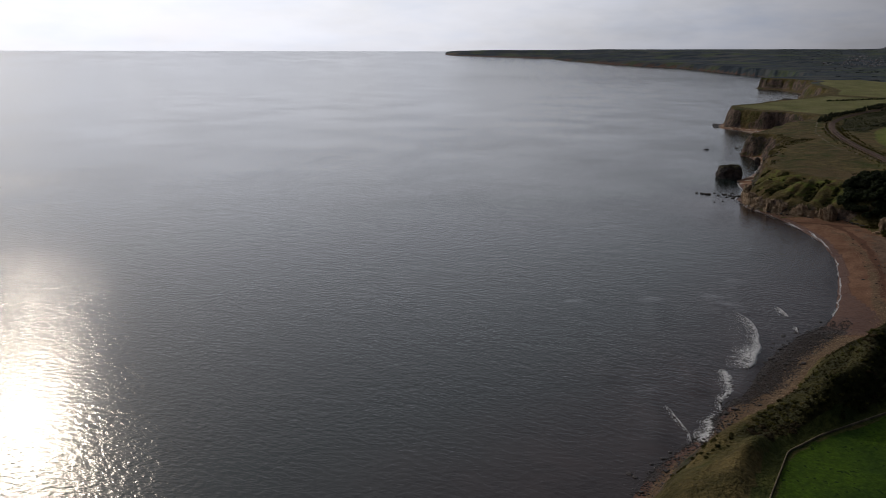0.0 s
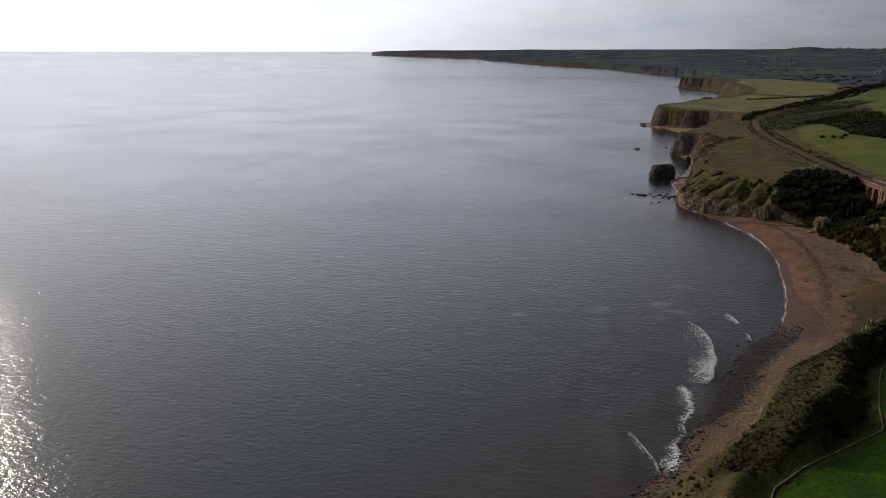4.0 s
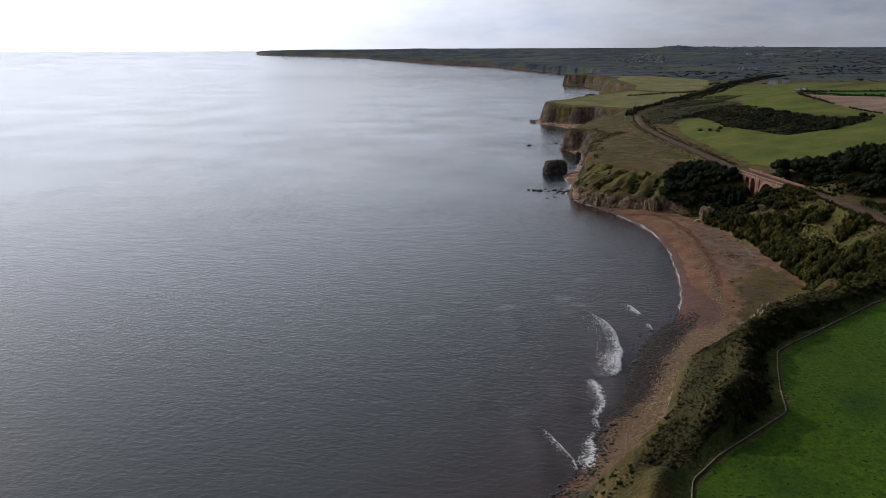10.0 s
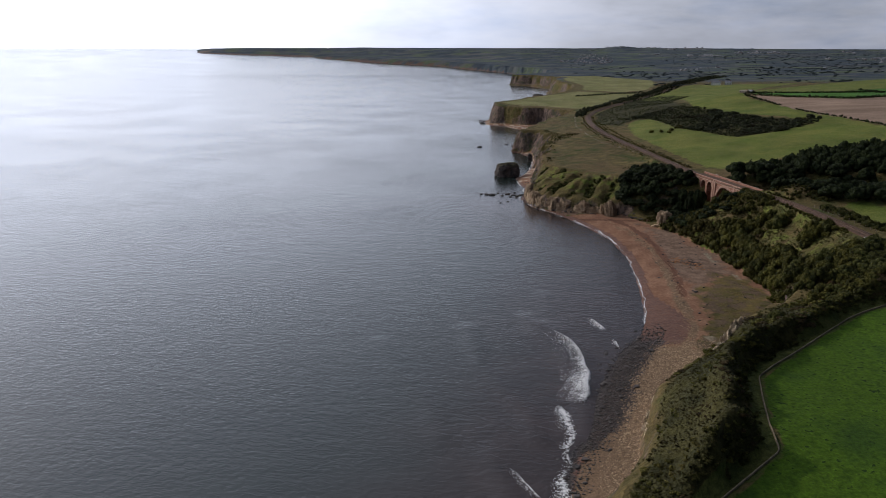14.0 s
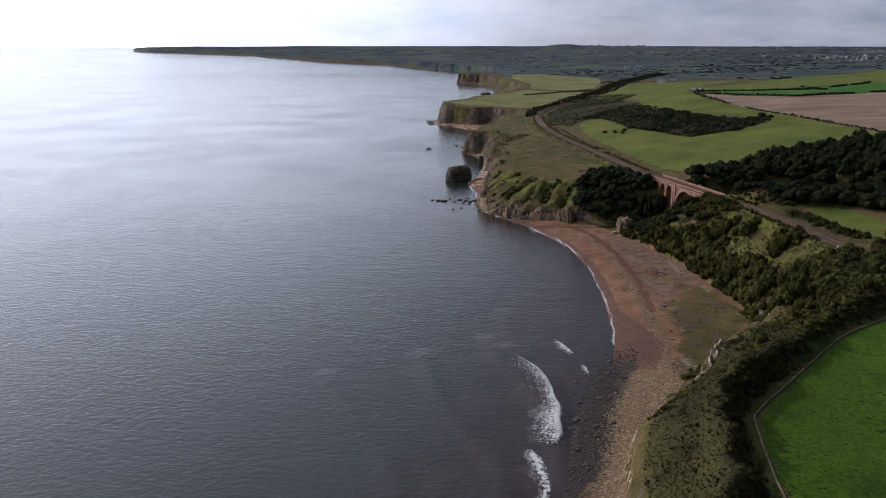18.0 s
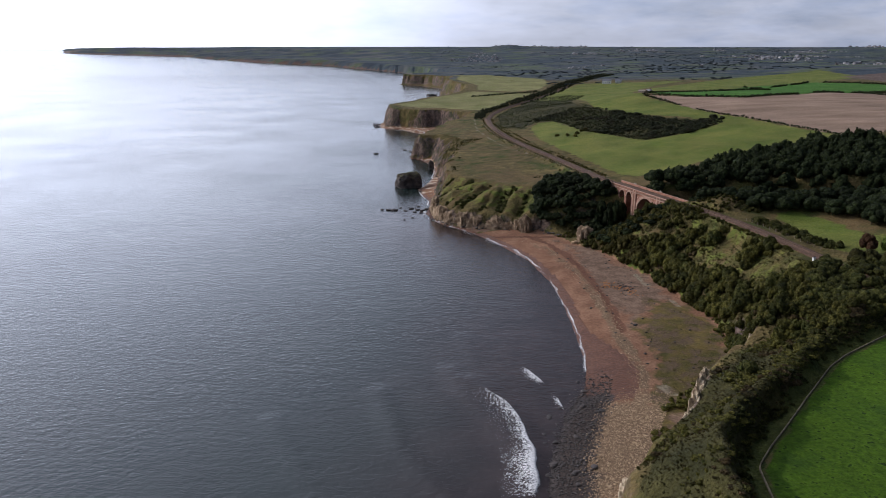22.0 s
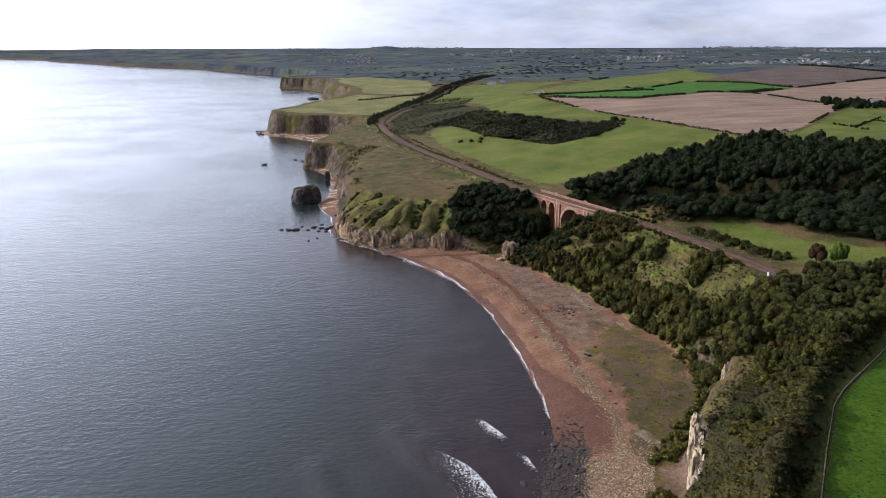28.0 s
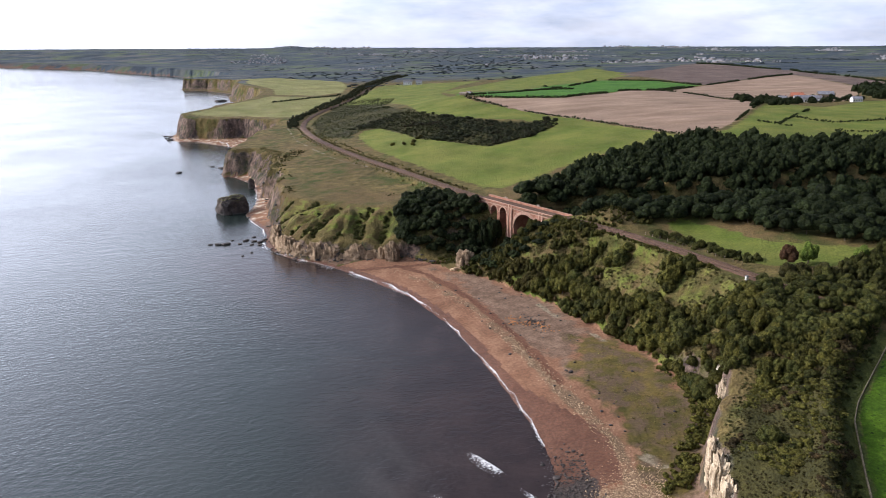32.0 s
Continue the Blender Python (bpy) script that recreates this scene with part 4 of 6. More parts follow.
def bar(u0, u1, w0, w1, z0, z1, name, material):
    verts = [via_point(u, w, z) for u in (u0, u1) for w in (w0, w1) for z in (z0, z1)]
    return solid(name, verts, [(0, 1, 3, 2), (4, 6, 7, 5), (0, 4, 5, 1), (2, 3, 7, 6), (1, 5, 7, 3), (0, 2, 6, 4)], material)


def ring(name, centre, spring, radius, deep, w0, w1, material, start=0.0, stop=math.pi, steps=24):
    verts, faces = [], []
    for k in range(steps + 1):
        a = start + (stop - start) * k / steps
        for r in (radius, radius + deep):
            for w in (w0, w1):
                verts.append(via_point(centre - r * math.cos(a), w, spring + r * math.sin(a)))
    for k in range(steps):
        b = 4 * k
        faces += [(b, b + 2, b + 6, b + 4), (b + 1, b + 5, b + 7, b + 3), (b + 2, b + 3, b + 7, b + 6), (b, b + 4, b + 5, b + 1)]
    return solid(name, verts, faces, material)


SMALL = [(3.7, 10.4, 7.2, 2.35), (10.4, 17.1, 13.9, 2.35), (17.1, 24.9, 20.7, 2.45)]
for u0, u1, c, r in SMALL:
    part("arch", arch_wall("arch", u0, u1, c, r, 24.6, DECK - 0.6, 0, WIDE, 3.0, BRICK), via, "narrow round brick arch")
    part("arch_ring", ring("arch_ring", c, 24.6, r - 0.02, 0.55, -0.12, 0.3, BRICK_PALE), via, "paler brick arch ring")
    part("impost", bar(u0 + 0.1, c - r, -0.15, WIDE + 0.1, 24.2, 24.6, "impost", BRICK_PALE), via)
part("main_arch", arch_wall("main_arch", 28.2, 46.4, 37.2, 8.2, 18.2, DECK - 0.6, 0, WIDE, 3.0, BRICK), via, "wide round brick arch")
for deep, proud in ((0.5, 0.3), (0.9, 0.15)):
    part("arch_ring", ring("arch_ring", 37.2, 18.2, 8.18 + (0.5 if deep > 0.6 else 0), deep, -proud, 0.3, BRICK_PALE), via, "stepped pale brick arch ring")
part("arch", arch_wall("arch", 50.0, 57.0, 53.5, 2.35, 24.6, DECK - 0.6, 0, WIDE, 12.0, BRICK), via, "narrow round brick arch")
for u0, u1, foot in ((-1.0, 3.7, 14.0), (24.9, 28.2, 2.0), (46.4, 50.0, 2.0), (57.0, 59.5, 14.0)):
    part("pier", bar(u0, u1, -0.35, WIDE + 0.35, foot, DECK - 0.6, "pier", BRICK), via, "broad brick pier")
for u in (25.3, 27.5, 46.8, 49.2, 3.0, 57.6):
    part("pilaster", bar(u - 0.35, u + 0.35, -0.6, -0.35, 8.0, DECK + 1.0, "pilaster", BRICK_PALE), via)
for c in (30.2, 44.6):
    part("roundel", ring("roundel", c, 25.2, 0.95, 0.35, -0.16, 0.2, BRICK_PALE, 0, 2 * math.pi), via, "round brick medallion ring")
    part("roundel_panel", ring("roundel_panel", c, 25.2, 0.02, 0.93, -0.05, 0.2, BRICK, 0, 2 * math.pi), via)
part("cornice", bar(-1, 59.5, -0.55, WIDE + 0.55, DECK - 0.6, DECK - 0.15, "cornice", BRICK_PALE), via, "projecting brick string course")
part("deck", bar(-1, 59.5, -0.2, WIDE + 0.2, DECK - 0.15, DECK + 0.0, "deck", BALLAST), via)
for w in (-0.35, WIDE - 0.1):
    part("parapet", bar(-1, 59.5, w, w + 0.45, DECK, DECK + 0.95, "parapet", BRICK), via, "long brick parapet")
    part("coping", bar(-1, 59.5, w - 0.1, w + 0.55, DECK + 0.95, DECK + 1.12, "coping", BRICK_PALE), via, "pale worn coping")
for u in (36.0, 12.0):
    part("refuge", bar(u - 0.8, u + 0.8, WIDE + 0.35, WIDE + 1.1, DECK, DECK + 1.6, "refuge", TIMBER), via, "small trackside refuge")

# ---------------------------------------------------------------- trees, bushes and scrub
def ball(fine):
    """A low round blob."""
    bm = bmesh.new()
    bmesh.ops.create_icosphere(bm, subdivisions=fine, radius=1)
    v = np.array([p.co[:] for p in bm.verts])
    f = np.array([[p.index for p in t.verts] for t in bm.faces])
    bm.free()
    return v, f


BLOBS = {1: ball(1), 2: ball(2)}


def crown(rng, lobes, leaves, leaf, flat=0.8, spread=0.62, fine=1, small=1.0):
    """A crown of radius about 1 that stands on z 0: clumps of leaf sprays round lobes, uneven and with gaps."""
    a = rng.uniform(0, 2 * math.pi, lobes)
    up = rng.uniform(0.05, 1.0, lobes) ** 0.8
    far = spread * np.sqrt(rng.uniform(0.05, 1, lobes)) * np.sqrt(np.maximum(1.08 - up ** 2 * 0.9, 0.05))
    centre = np.c_[np.cos(a) * far, np.sin(a) * far, 0.30 + up * flat * 0.85]
    size = rng.uniform(0.28, 0.46, lobes) * small
    BLOB_V, BLOB_F = BLOBS[fine]
    v = [BLOB_V * s * 0.92 * rng.uniform(0.84, 1.16, (len(BLOB_V), 1)) + c for s, c in zip(size, centre)]
    f = [BLOB_F + k * len(BLOB_V) for k in range(lobes)]
    base = lobes * len(BLOB_V)
    which = rng.choice(lobes, leaves, p=size ** 2 / (size ** 2).sum())
    d = rng.normal(size=(leaves, 3)) + (centre[which] - (0, 0, 0.45)) * 0.9
    d[:, 2] += 0.35
    d /= np.linalg.norm(d, axis=1)[:, None]
    at = centre[which] + d * (size[which] * rng.uniform(0.80, 1.12, leaves))[:, None]
    n = d + rng.normal(size=(leaves, 3)) * 0.45
    n /= np.linalg.norm(n, axis=1)[:, None]
    u = np.cross(n, rng.normal(size=(leaves, 3)))
    u /= np.linalg.norm(u, axis=1)[:, None]
    w = np.cross(n, u)
    s = (leaf * rng.uniform(0.6, 1.35, leaves))[:, None]
    corners = np.stack([at + u * s, at + w * s * 0.8, at - u * s * 0.9, at - w * s * 0.8 - n * s * 0.3], 1).reshape(-1, 3)
    k = base + 4 * np.arange(leaves)[:, None]
    return np.concatenate(v + [corners]), np.concatenate(f + [k + (0, 1, 2), k + (0, 2, 3)])


def scatter(rng, ring, gap, keep=None, tries=60000):
    """Points in a ring, none nearer to another than gap."""
    r = np.array(ring, float)
    lo, hi = r.min(0), r.max(0)
    p = rng.uniform(lo, hi, (tries, 2))
    p = p[within(p[:, 0], p[:, 1], list(map(tuple, ring)))]
    if keep is not None:
        p = p[keep(p[:, 0], p[:, 1])]
    cells, out = {}, []
    for x, y in p:
        i, j = int(x // gap), int(y // gap)
        if all((x - a) ** 2 + (y - b) ** 2 > gap * gap for m in (-1, 0, 1) for n in (-1, 0, 1) for a, b in cells.get((i + m, j + n), ())):
            cells.setdefault((i, j), []).append((x, y))
            out.append((x, y))
    return np.array(out).reshape(-1, 2)


def thicket(name, spots, sizes, heights, shapes, material, label, category, rng, sink=0.25):
    """Many crowns in one mesh."""
    vs, fs, base = [], [], 0
    z = Lie.at(spots[:, 0], spots[:, 1])
    for (x, y), h, s, t in zip(spots, z, sizes, heights):
        v, f = shapes[rng.integers(len(shapes))]
        a = rng.uniform(0, 6.28)
        c, q = math.cos(a), math.sin(a)
        vs.append(np.c_[(v[:, 0] * c - v[:, 1] * q) * s + x, (v[:, 0] * q + v[:, 1] * c) * s + y, v[:, 2] * t + h - sink * t])
        fs.append(f + base)
        base += len(v)
    me = quick(name, np.concatenate(vs), np.concatenate(fs), material, True)
    return tagged(new(name, me), label, category, kind="stuff")


def trunk_mesh(rng, tall, wide):
    """A tapered trunk with a few limbs."""
    vs, fs = [], []

    def limb(a, b, r0, r1):
        a, b = np.array(a, float), np.array(b, float)
        d = (b - a) / np.linalg.norm(b - a)
        u = np.cross(d, (0.31, 0.95, 0.1))
        u /= np.linalg.norm(u)
        w = np.cross(d, u)
        k0 = sum(len(v) for v in vs)
        for p, r in ((a, r0), (a * 0.5 + b * 0.5 + u * r0 * 0.3, (r0 + r1) / 2), (b, r1)):
            vs.append(np.array([p + r * (u * math.cos(t) + w * math.sin(t)) for t in np.arange(7) * 2 * math.pi / 7]))
        for k in range(2):
            for i in range(7):
                fs.append((k0 + 7 * k + i, k0 + 7 * k + (i + 1) % 7, k0 + 7 * k + 7 + (i + 1) % 7, k0 + 7 * k + 7 + i))
    limb((0, 0, -0.8), (0.1, 0.05, tall * 0.55), wide, wide * 0.55)
    for _ in range(4):
        t = rng.uniform(0, 6.28)
        limb((0.08, 0.04, tall * rng.uniform(0.3, 0.5)), (math.cos(t) * tall * 0.25, math.sin(t) * tall * 0.25, tall * rng.uniform(0.6, 0.8)), wide * 0.45, wide * 0.12)
    return quick("trunk", np.concatenate(vs), fs, BARK, True)


rng = np.random.default_rng(7)


def rows_of(line, step, aside=0.0, wobble=0.6):
    q, d = along(line, step)
    return q + np.c_[d[:, 1], -d[:, 0]] * aside + rng.normal(0, wobble, (len(q), 2))


FULL = [crown(rng, 19, 560, 0.060, fine=2, small=0.9) for _ in range(5)]
BUSHY = [crown(rng, 12, 360, 0.075, 0.62, 0.66, fine=2, small=0.92) for _ in range(5)]
PLAIN = [crown(rng, 15, 110, 0.11, small=0.92) for _ in range(5)]
LOW = [crown(rng, 8, 70, 0.14, 0.55, 0.66) for _ in range(5)]
TINY = [crown(rng, 3, 16, 0.34, 0.6, 0.6) for _ in range(5)]
SPECK = [crown(rng, 2, 5, 0.40, 0.6, 0.6) for _ in range(5)]


def crown_mesh(name, shape, material):
    return quick(name, shape[0], shape[1], material, True)


FULL_MESH = [crown_mesh("crown", s, OAK) for s in FULL]
HAWTHORN_MESH = [crown_mesh("crown", s, HAWTHORN) for s in FULL[:3]]
FRESH_MESH, RUSSET_MESH = crown_mesh("crown", FULL[0], FRESH), crown_mesh("crown", FULL[1], RUSSET)
TRUNKS = [trunk_mesh(rng, 9.0, 0.32) for _ in range(3)]
BUSH_MESH = [crown_mesh("foliage", s, m) for m in (THORN, THORN, HAWTHORN) for s in BUSHY[:3]]
RUST_MESH = [crown_mesh("foliage", s, RUST_LEAF) for s in BUSHY[3:]]
STEM = trunk_mesh(rng, 2.2, 0.12)


def tree(x, y, wide, tall, label, group, meshes=FULL_MESH):
    t = thing("broadleaf_tree", label, "tree", (x, y, float(Lie.at(x, y))), rng.uniform(0, 360), group)
    part("trunk", TRUNKS[rng.integers(3)], t, at=pose(0, 0, 0) @ Matrix.Diagonal((tall / 11, tall / 11, tall / 10, 1)))
    part("crown", meshes[rng.integers(len(meshes))], t, at=pose(0, 0, tall * 0.12) @ Matrix.Diagonal((wide, wide, tall * 0.74, 1)))


def bush(x, y, wide, tall, label, group, meshes=None):
    meshes = meshes or BUSH_MESH
    t = thing("bush", label, "bush", (x, y, float(Lie.at(x, y)) - 0.2), rng.uniform(0, 360), group)
    part("stem", STEM, t, at=Matrix.Diagonal((tall / 3, tall / 3, tall / 3.4, 1)))
    part("foliage", meshes[rng.integers(len(meshes))], t, at=pose(0, 0, -0.12 * tall) @ Matrix.Diagonal((wide, wide, tall * 0.95, 1)))


WOOD = [(117, 470), (128, 476), (143, 486), (168, 497), (200, 506), (238, 511), (262, 507), (284, 491), (306, 466), (340, 446), (420, 440), (500, 462), (560, 425),
        (520, 330), (300, 290), (222, 306), (186, 334), (172, 358), (172, 378), (162, 392), (146, 397), (132, 412), (124, 418), (119, 440), (117, 470)]
clear_of_rail = lambda x, y: away(x, y, RAIL_LINE) > 9.5
spots = scatter(rng, WOOD, 6.2, clear_of_rail)
order = np.argsort(np.hypot(spots[:, 0] - 60, spots[:, 1] - 300))
for x, y in spots[order[:170]]:
    w = rng.uniform(4.6, 7.0)
    tree(x, y, w, w * rng.uniform(1.05, 1.3), "dense dark green broadleaf tree in the wooded dene", "trees of the dene wood")
rest = spots[order[170:]]
w = rng.uniform(4.6, 7.0, len(rest))
thicket("dene_wood", rest, w, w * rng.uniform(1.05, 1.35, len(rest)), PLAIN, OAK, "closed canopy of dark green broadleaf wood", "woodland", rng, 0.1)

DENE_SIDE = [(51, 476), (60, 467), (74, 461), (90, 452), (97, 458), (95, 480), (93, 500), (82, 512), (66, 506), (57, 492)]
for x, y in scatter(rng, DENE_SIDE, 3.7, clear_of_rail):
    w = rng.uniform(3.0, 4.6)
    tree(x, y, w, w * rng.uniform(1.0, 1.35), "dark green tree on the steep side of the dene", "trees of the dene side")

for x, y in ((93.5, 476), (95, 470), (96.5, 464), (91, 470), (92.5, 463), (94, 457.5), (88, 464), (89, 474), (97.5, 458.5), (90, 458)):
    w = rng.uniform(2.8, 3.6)
    tree(x, y, w, max(5.0, 21.0 - float(Lie.at(x, y))) * rng.uniform(0.85, 1.0), "dark tree close under the viaduct arches", "trees of the dene side")
for k in range(14):
    u, w = 29 + 1.5 * k, -3.6 - 1.5 * (k % 3)
    x, y = 96 + UX * u + WX * w, 479 + UY * u + WY * w
    tree(x, y, rng.uniform(2.6, 3.4), max(3.0, 14.0 + 0.1 * k - float(Lie.at(x, y))), "leafy tree in front of the wide arch", "trees of the dene side")
DENE_SOUTH = [(73, 441), (84, 443), (95, 447), (101, 438), (106, 424), (110, 414), (100, 414), (88, 420), (78, 430)]
for x, y in scatter(rng, DENE_SOUTH, 3.9, lambda x, y: away(x, y, RAIL_LINE) > 6.5):
    w = rng.uniform(2.6, 3.9)
    tree(x, y, w, min(w * rng.uniform(0.75, 1.0), max(2.2, 21.5 - float(Lie.at(x, y)))), "green tree on the slope below the viaduct", "trees of the dene side")
p = scatter(rng, [(62, 455), (76, 448), (96, 451), (96, 458), (74, 462)], 1.8)
w = rng.uniform(0.7, 1.4, len(p))
thicket("dene_reeds", p, w, w * 1.1, LOW, THORN, "green rank growth on the dene floor", "scrub", rng)
SLOPE = [q for q in TOE if 279 < q[1] < 442] + [(110, 428), (118, 410), (121, 390), (123, 365), (122, 340), (117, 318), (110, 300), (103, 288)]


def overgrown(x, y):
    """Where bushes cover the slope: its foot, its runnels and its southern end."""
    z, s, o = land(x, y)
    runnel = many_noise(x * 0.55 + y * 0.35, y * 1.25, 13, 2, 61)
    cover = runnel + 0.75 * ease(0.50, 0.14, s) + 0.85 * ease(322, 304, y) + 0.45 * ease(408, 424, y)
    return (cover > 0.22) & (away(x, y, RAIL_LINE) > 6.5)


slope_spots = scatter(rng, SLOPE, 2.5, overgrown)
order = np.argsort(slope_spots[:, 1])
for x, y in slope_spots[order[:230]]:
    w = rng.choice((1.5, 2.4, 3.2, 4.2)) * rng.uniform(0.85, 1.15)
    if w < 3 and rng.random() < 0.16:
        bush(x, y, w, w * rng.uniform(0.9, 1.2), "thorn bush with leaves turning rusty brown", "bushes of the slope", RUST_MESH)
    else:
        bush(x, y, w, w * rng.uniform(1.1, 1.6), "rounded green thorn bush on the slope above the beach", "bushes of the slope")
rest = slope_spots[order[230:]]
w = rng.uniform(1.6, 3.6, len(rest))
thicket("slope_scrub", rest, w, w * rng.uniform(1.05, 1.5, len(rest)), PLAIN, THORN, "green thorn scrub on the slope above the beach", "scrub", rng)

THICK = [(99, 286), (116, 277), (150, 286), (200, 296), (225, 302), (186, 322), (150, 312), (134, 318), (120, 314), (112, 304)]
thick_spots = scatter(rng, THICK, 3.8, lambda x, y: away(x, y, RAIL_LINE) > 4.2)
order = np.argsort(thick_spots[:, 0])
rest = thick_spots[order[60:]]
w = rng.uniform(2.6, 3.8, len(rest))
thicket("railway_thicket", rest, w, w * rng.uniform(1.1, 1.4, len(rest)), PLAIN, HAWTHORN, "green hawthorn thicket by the railway", "woodland", rng, 0.1)
for x, y in thick_spots[order[:60]]:
    w = rng.uniform(2.6, 3.8)
    tree(x, y, w * 1.15, w * rng.uniform(1.2, 1.5), "green hawthorn tree in the thicket by the railway", "trees of the railway thicket", HAWTHORN_MESH)
for x, y in scatter(rng, [(84, 274), (95, 269), (112, 271), (119, 278), (106, 293), (95, 287)], 3.0, lambda x, y: away(x, y, WALL_LINE) > 4.5):
    w = rng.uniform(1.9, 3.1)
    bush(x, y, w, w * rng.uniform(1.1, 1.5), "large rounded thorn bush above the limestone cliff", "bushes above the cliff")
p = scatter(rng, [(112, 404), (117, 400), (140, 396), (146, 400), (136, 418), (122, 420), (114, 416)], 2.2, lambda x, y: away(x, y, RAIL_LINE) > 5)
w = rng.uniform(0.8, 2.0, len(p))
thicket("hillock_scrub", p, w, w * 1.1, LOW, THORN, "mixed scrub on the hillock beside the viaduct", "scrub", rng)
tree(152, 325, 3.6, 7.5, "bright yellow-green tree beside the meadow", "", [FRESH_MESH])
tree(145, 327, 3.4, 6.8, "russet brown-leaved tree beside the meadow", "", [RUSSET_MESH])
tree(168, 318, 3.2, 6.0, "bright yellow-green tree beside the meadow", "", [FRESH_MESH])

p = scatter(rng, SLOPE, 1.5, lambda x, y: (away(x, y, RAIL_LINE) > 6) & (many_noise(x, y, 5, 2, 63) < 0.15))
w = rng.uniform(0.4, 1.0, len(p))
thicket("slope_herbs", p, w, w * rng.uniform(0.6, 1.2, len(p)), TINY, TUSSOCK, "bracken and rank grass on the slope", "scrub", rng)

# scrub along the cliff top, between the edge and the field wall
p = scatter(rng, EDGE, 0.72, lambda x, y: (away(x, y, WALL_LINE) > 3.2) & (many_noise(x, y, 7, 3, 72) < 0.3))
w = rng.lognormal(-0.8, 0.3, len(p))
thicket("cliff_top_bracken", p, w, w * rng.uniform(0.35, 0.65, len(p)), TINY, BRACKEN, "low olive and brown bracken along the cliff top", "scrub", rng)
p = np.concatenate([rows_of([q for q in WALL_LINE if q[1] > 155], 1.1, -s, 0.7) for s in (3.4, 4.8, 6.2)])
w = rng.uniform(0.7, 1.7, len(p))
thicket("bank_foot_scrub", p, w, w * rng.uniform(0.4, 0.8, len(p)), TINY, HAWTHORN, "dark rank scrub on the bank behind the field wall", "scrub", rng)
p = scatter(rng, EDGE, 1.7, lambda x, y: (away(x, y, WALL_LINE) > 3.4) & (many_noise(x, y, 12, 3, 71) < -0.22 + 0.38 * ease(205, 262, y)))
w = rng.uniform(0.9, 2.2, len(p)) * (0.7 + 0.4 * ease(205, 245, p[:, 1]))
rust = many_noise(p[:, 0], p[:, 1], 9, 2, 74) > 0.30
for name, pick, leaf, label in (("cliff_top_scrub", ~rust, THORN, "low mixed green scrub along the cliff top"), ("turning_scrub", rust, RUST_LEAF, "low scrub turning rusty brown on the cliff top")):
    thicket(name, p[pick], w[pick], w[pick] * rng.uniform(0.32, 0.6, int(pick.sum())), LOW, leaf, label, "scrub", rng)
for x, y in scatter(rng, [(80, 263), (92, 262), (106, 270), (112, 278), (98, 288), (86, 280)], 3.1, lambda x, y: away(x, y, WALL_LINE) > 5.0):
    w = rng.uniform(1.5, 2.9)
    if rng.random() < 0.25:
        bush(x, y, w * 0.8, w * 0.8, "thorn bush with leaves turning rusty brown", "bushes above the cliff", RUST_MESH)
    else:
        bush(x, y, w, w * rng.uniform(0.8, 1.1), "rounded green thorn bush above the limestone cliff", "bushes above the cliff")
bush(66.6, 254.4, 4.0, 3.8, "large dark round bush on the brow of the cliff", "bushes above the cliff")
BASE = [(40, 246), (44, 247), (50, 256), (59, 268), (72, 279), (83, 288), (90, 302), (93, 330), (90, 330), (86.5, 305), (78, 290), (68, 283), (55, 273), (45, 261)]
p = scatter(rng, BASE, 1.5, lambda x, y: many_noise(x, y, 10, 2, 73) < 0.12)
w = rng.uniform(0.8, 2.0, len(p))
thicket("foot_scrub", p, w, w * 0.9, LOW, THORN, "low green scrub at the cliff foot", "scrub", rng)

p = scatter(rng, MARSH, 0.8, lambda x, y: many_noise(x, y, 9, 3, 75) > -0.1 + 0.3 * rng.random(len(x)))
w = rng.lognormal(-1.35, 0.4, len(p))
thicket("marsh_plants", p, w, w * rng.uniform(0.25, 0.5, len(p)), TINY, TUSSOCK, "low clumps of marsh plants behind the beach", "grass", rng)
q = rows_of([(x - 5.4, y) for x, y in RAIL if 300 < y < 426], 0.9, 0, 0.6)
v = rng.uniform(0.6, 1.3, len(q))
thicket("lineside_bramble", q, v, v * 1.2, LOW, THORN, "bramble and thorn along the seaward side of the track", "scrub", rng)
p = np.concatenate([rows_of([(113, 400), (108, 412), (106, 422)], 1.4, s, 0.8) for s in (-1.5, 0, 1.5)])
w = rng.uniform(1.3, 2.4, len(p))
thicket("crest_bushes", p, w, w * 1.3, BUSHY, THORN, "thorn bushes on the crest beside the railway", "scrub", rng)

p = scatter(rng, [(14, 560), (50, 525), (92, 510), (80, 600), (60, 690), (58, 800), (30, 800), (28, 730), (18, 640)], 1.6, lambda x, y: many_noise(x, y, 24, 4, 80) - 0.012 * away(x, y, TOP_LINE) > 0.12)
w = rng.lognormal(-0.1, 0.4, len(p))
thicket("brow_scrub", p, w, w * 0.7, SPECK, THORN, "dark low scrub on the brow of the cliffs", "scrub", rng)
p = np.concatenate([rows_of([(x + s, y) for x, y in RAIL_LINE if 496 < y < 900], 1.1, 0, 0.5) for s in (-5.0, 4.8, 5.6)])
p = p[many_noise(p[:, 0], p[:, 1], 14, 2, 82) > -0.3]
w = rng.uniform(0.45, 1.0, len(p))
thicket("lineside_grass", p, w, w * 0.8, SPECK, BRACKEN, "rank grass and bramble along the ballast", "grass", rng)
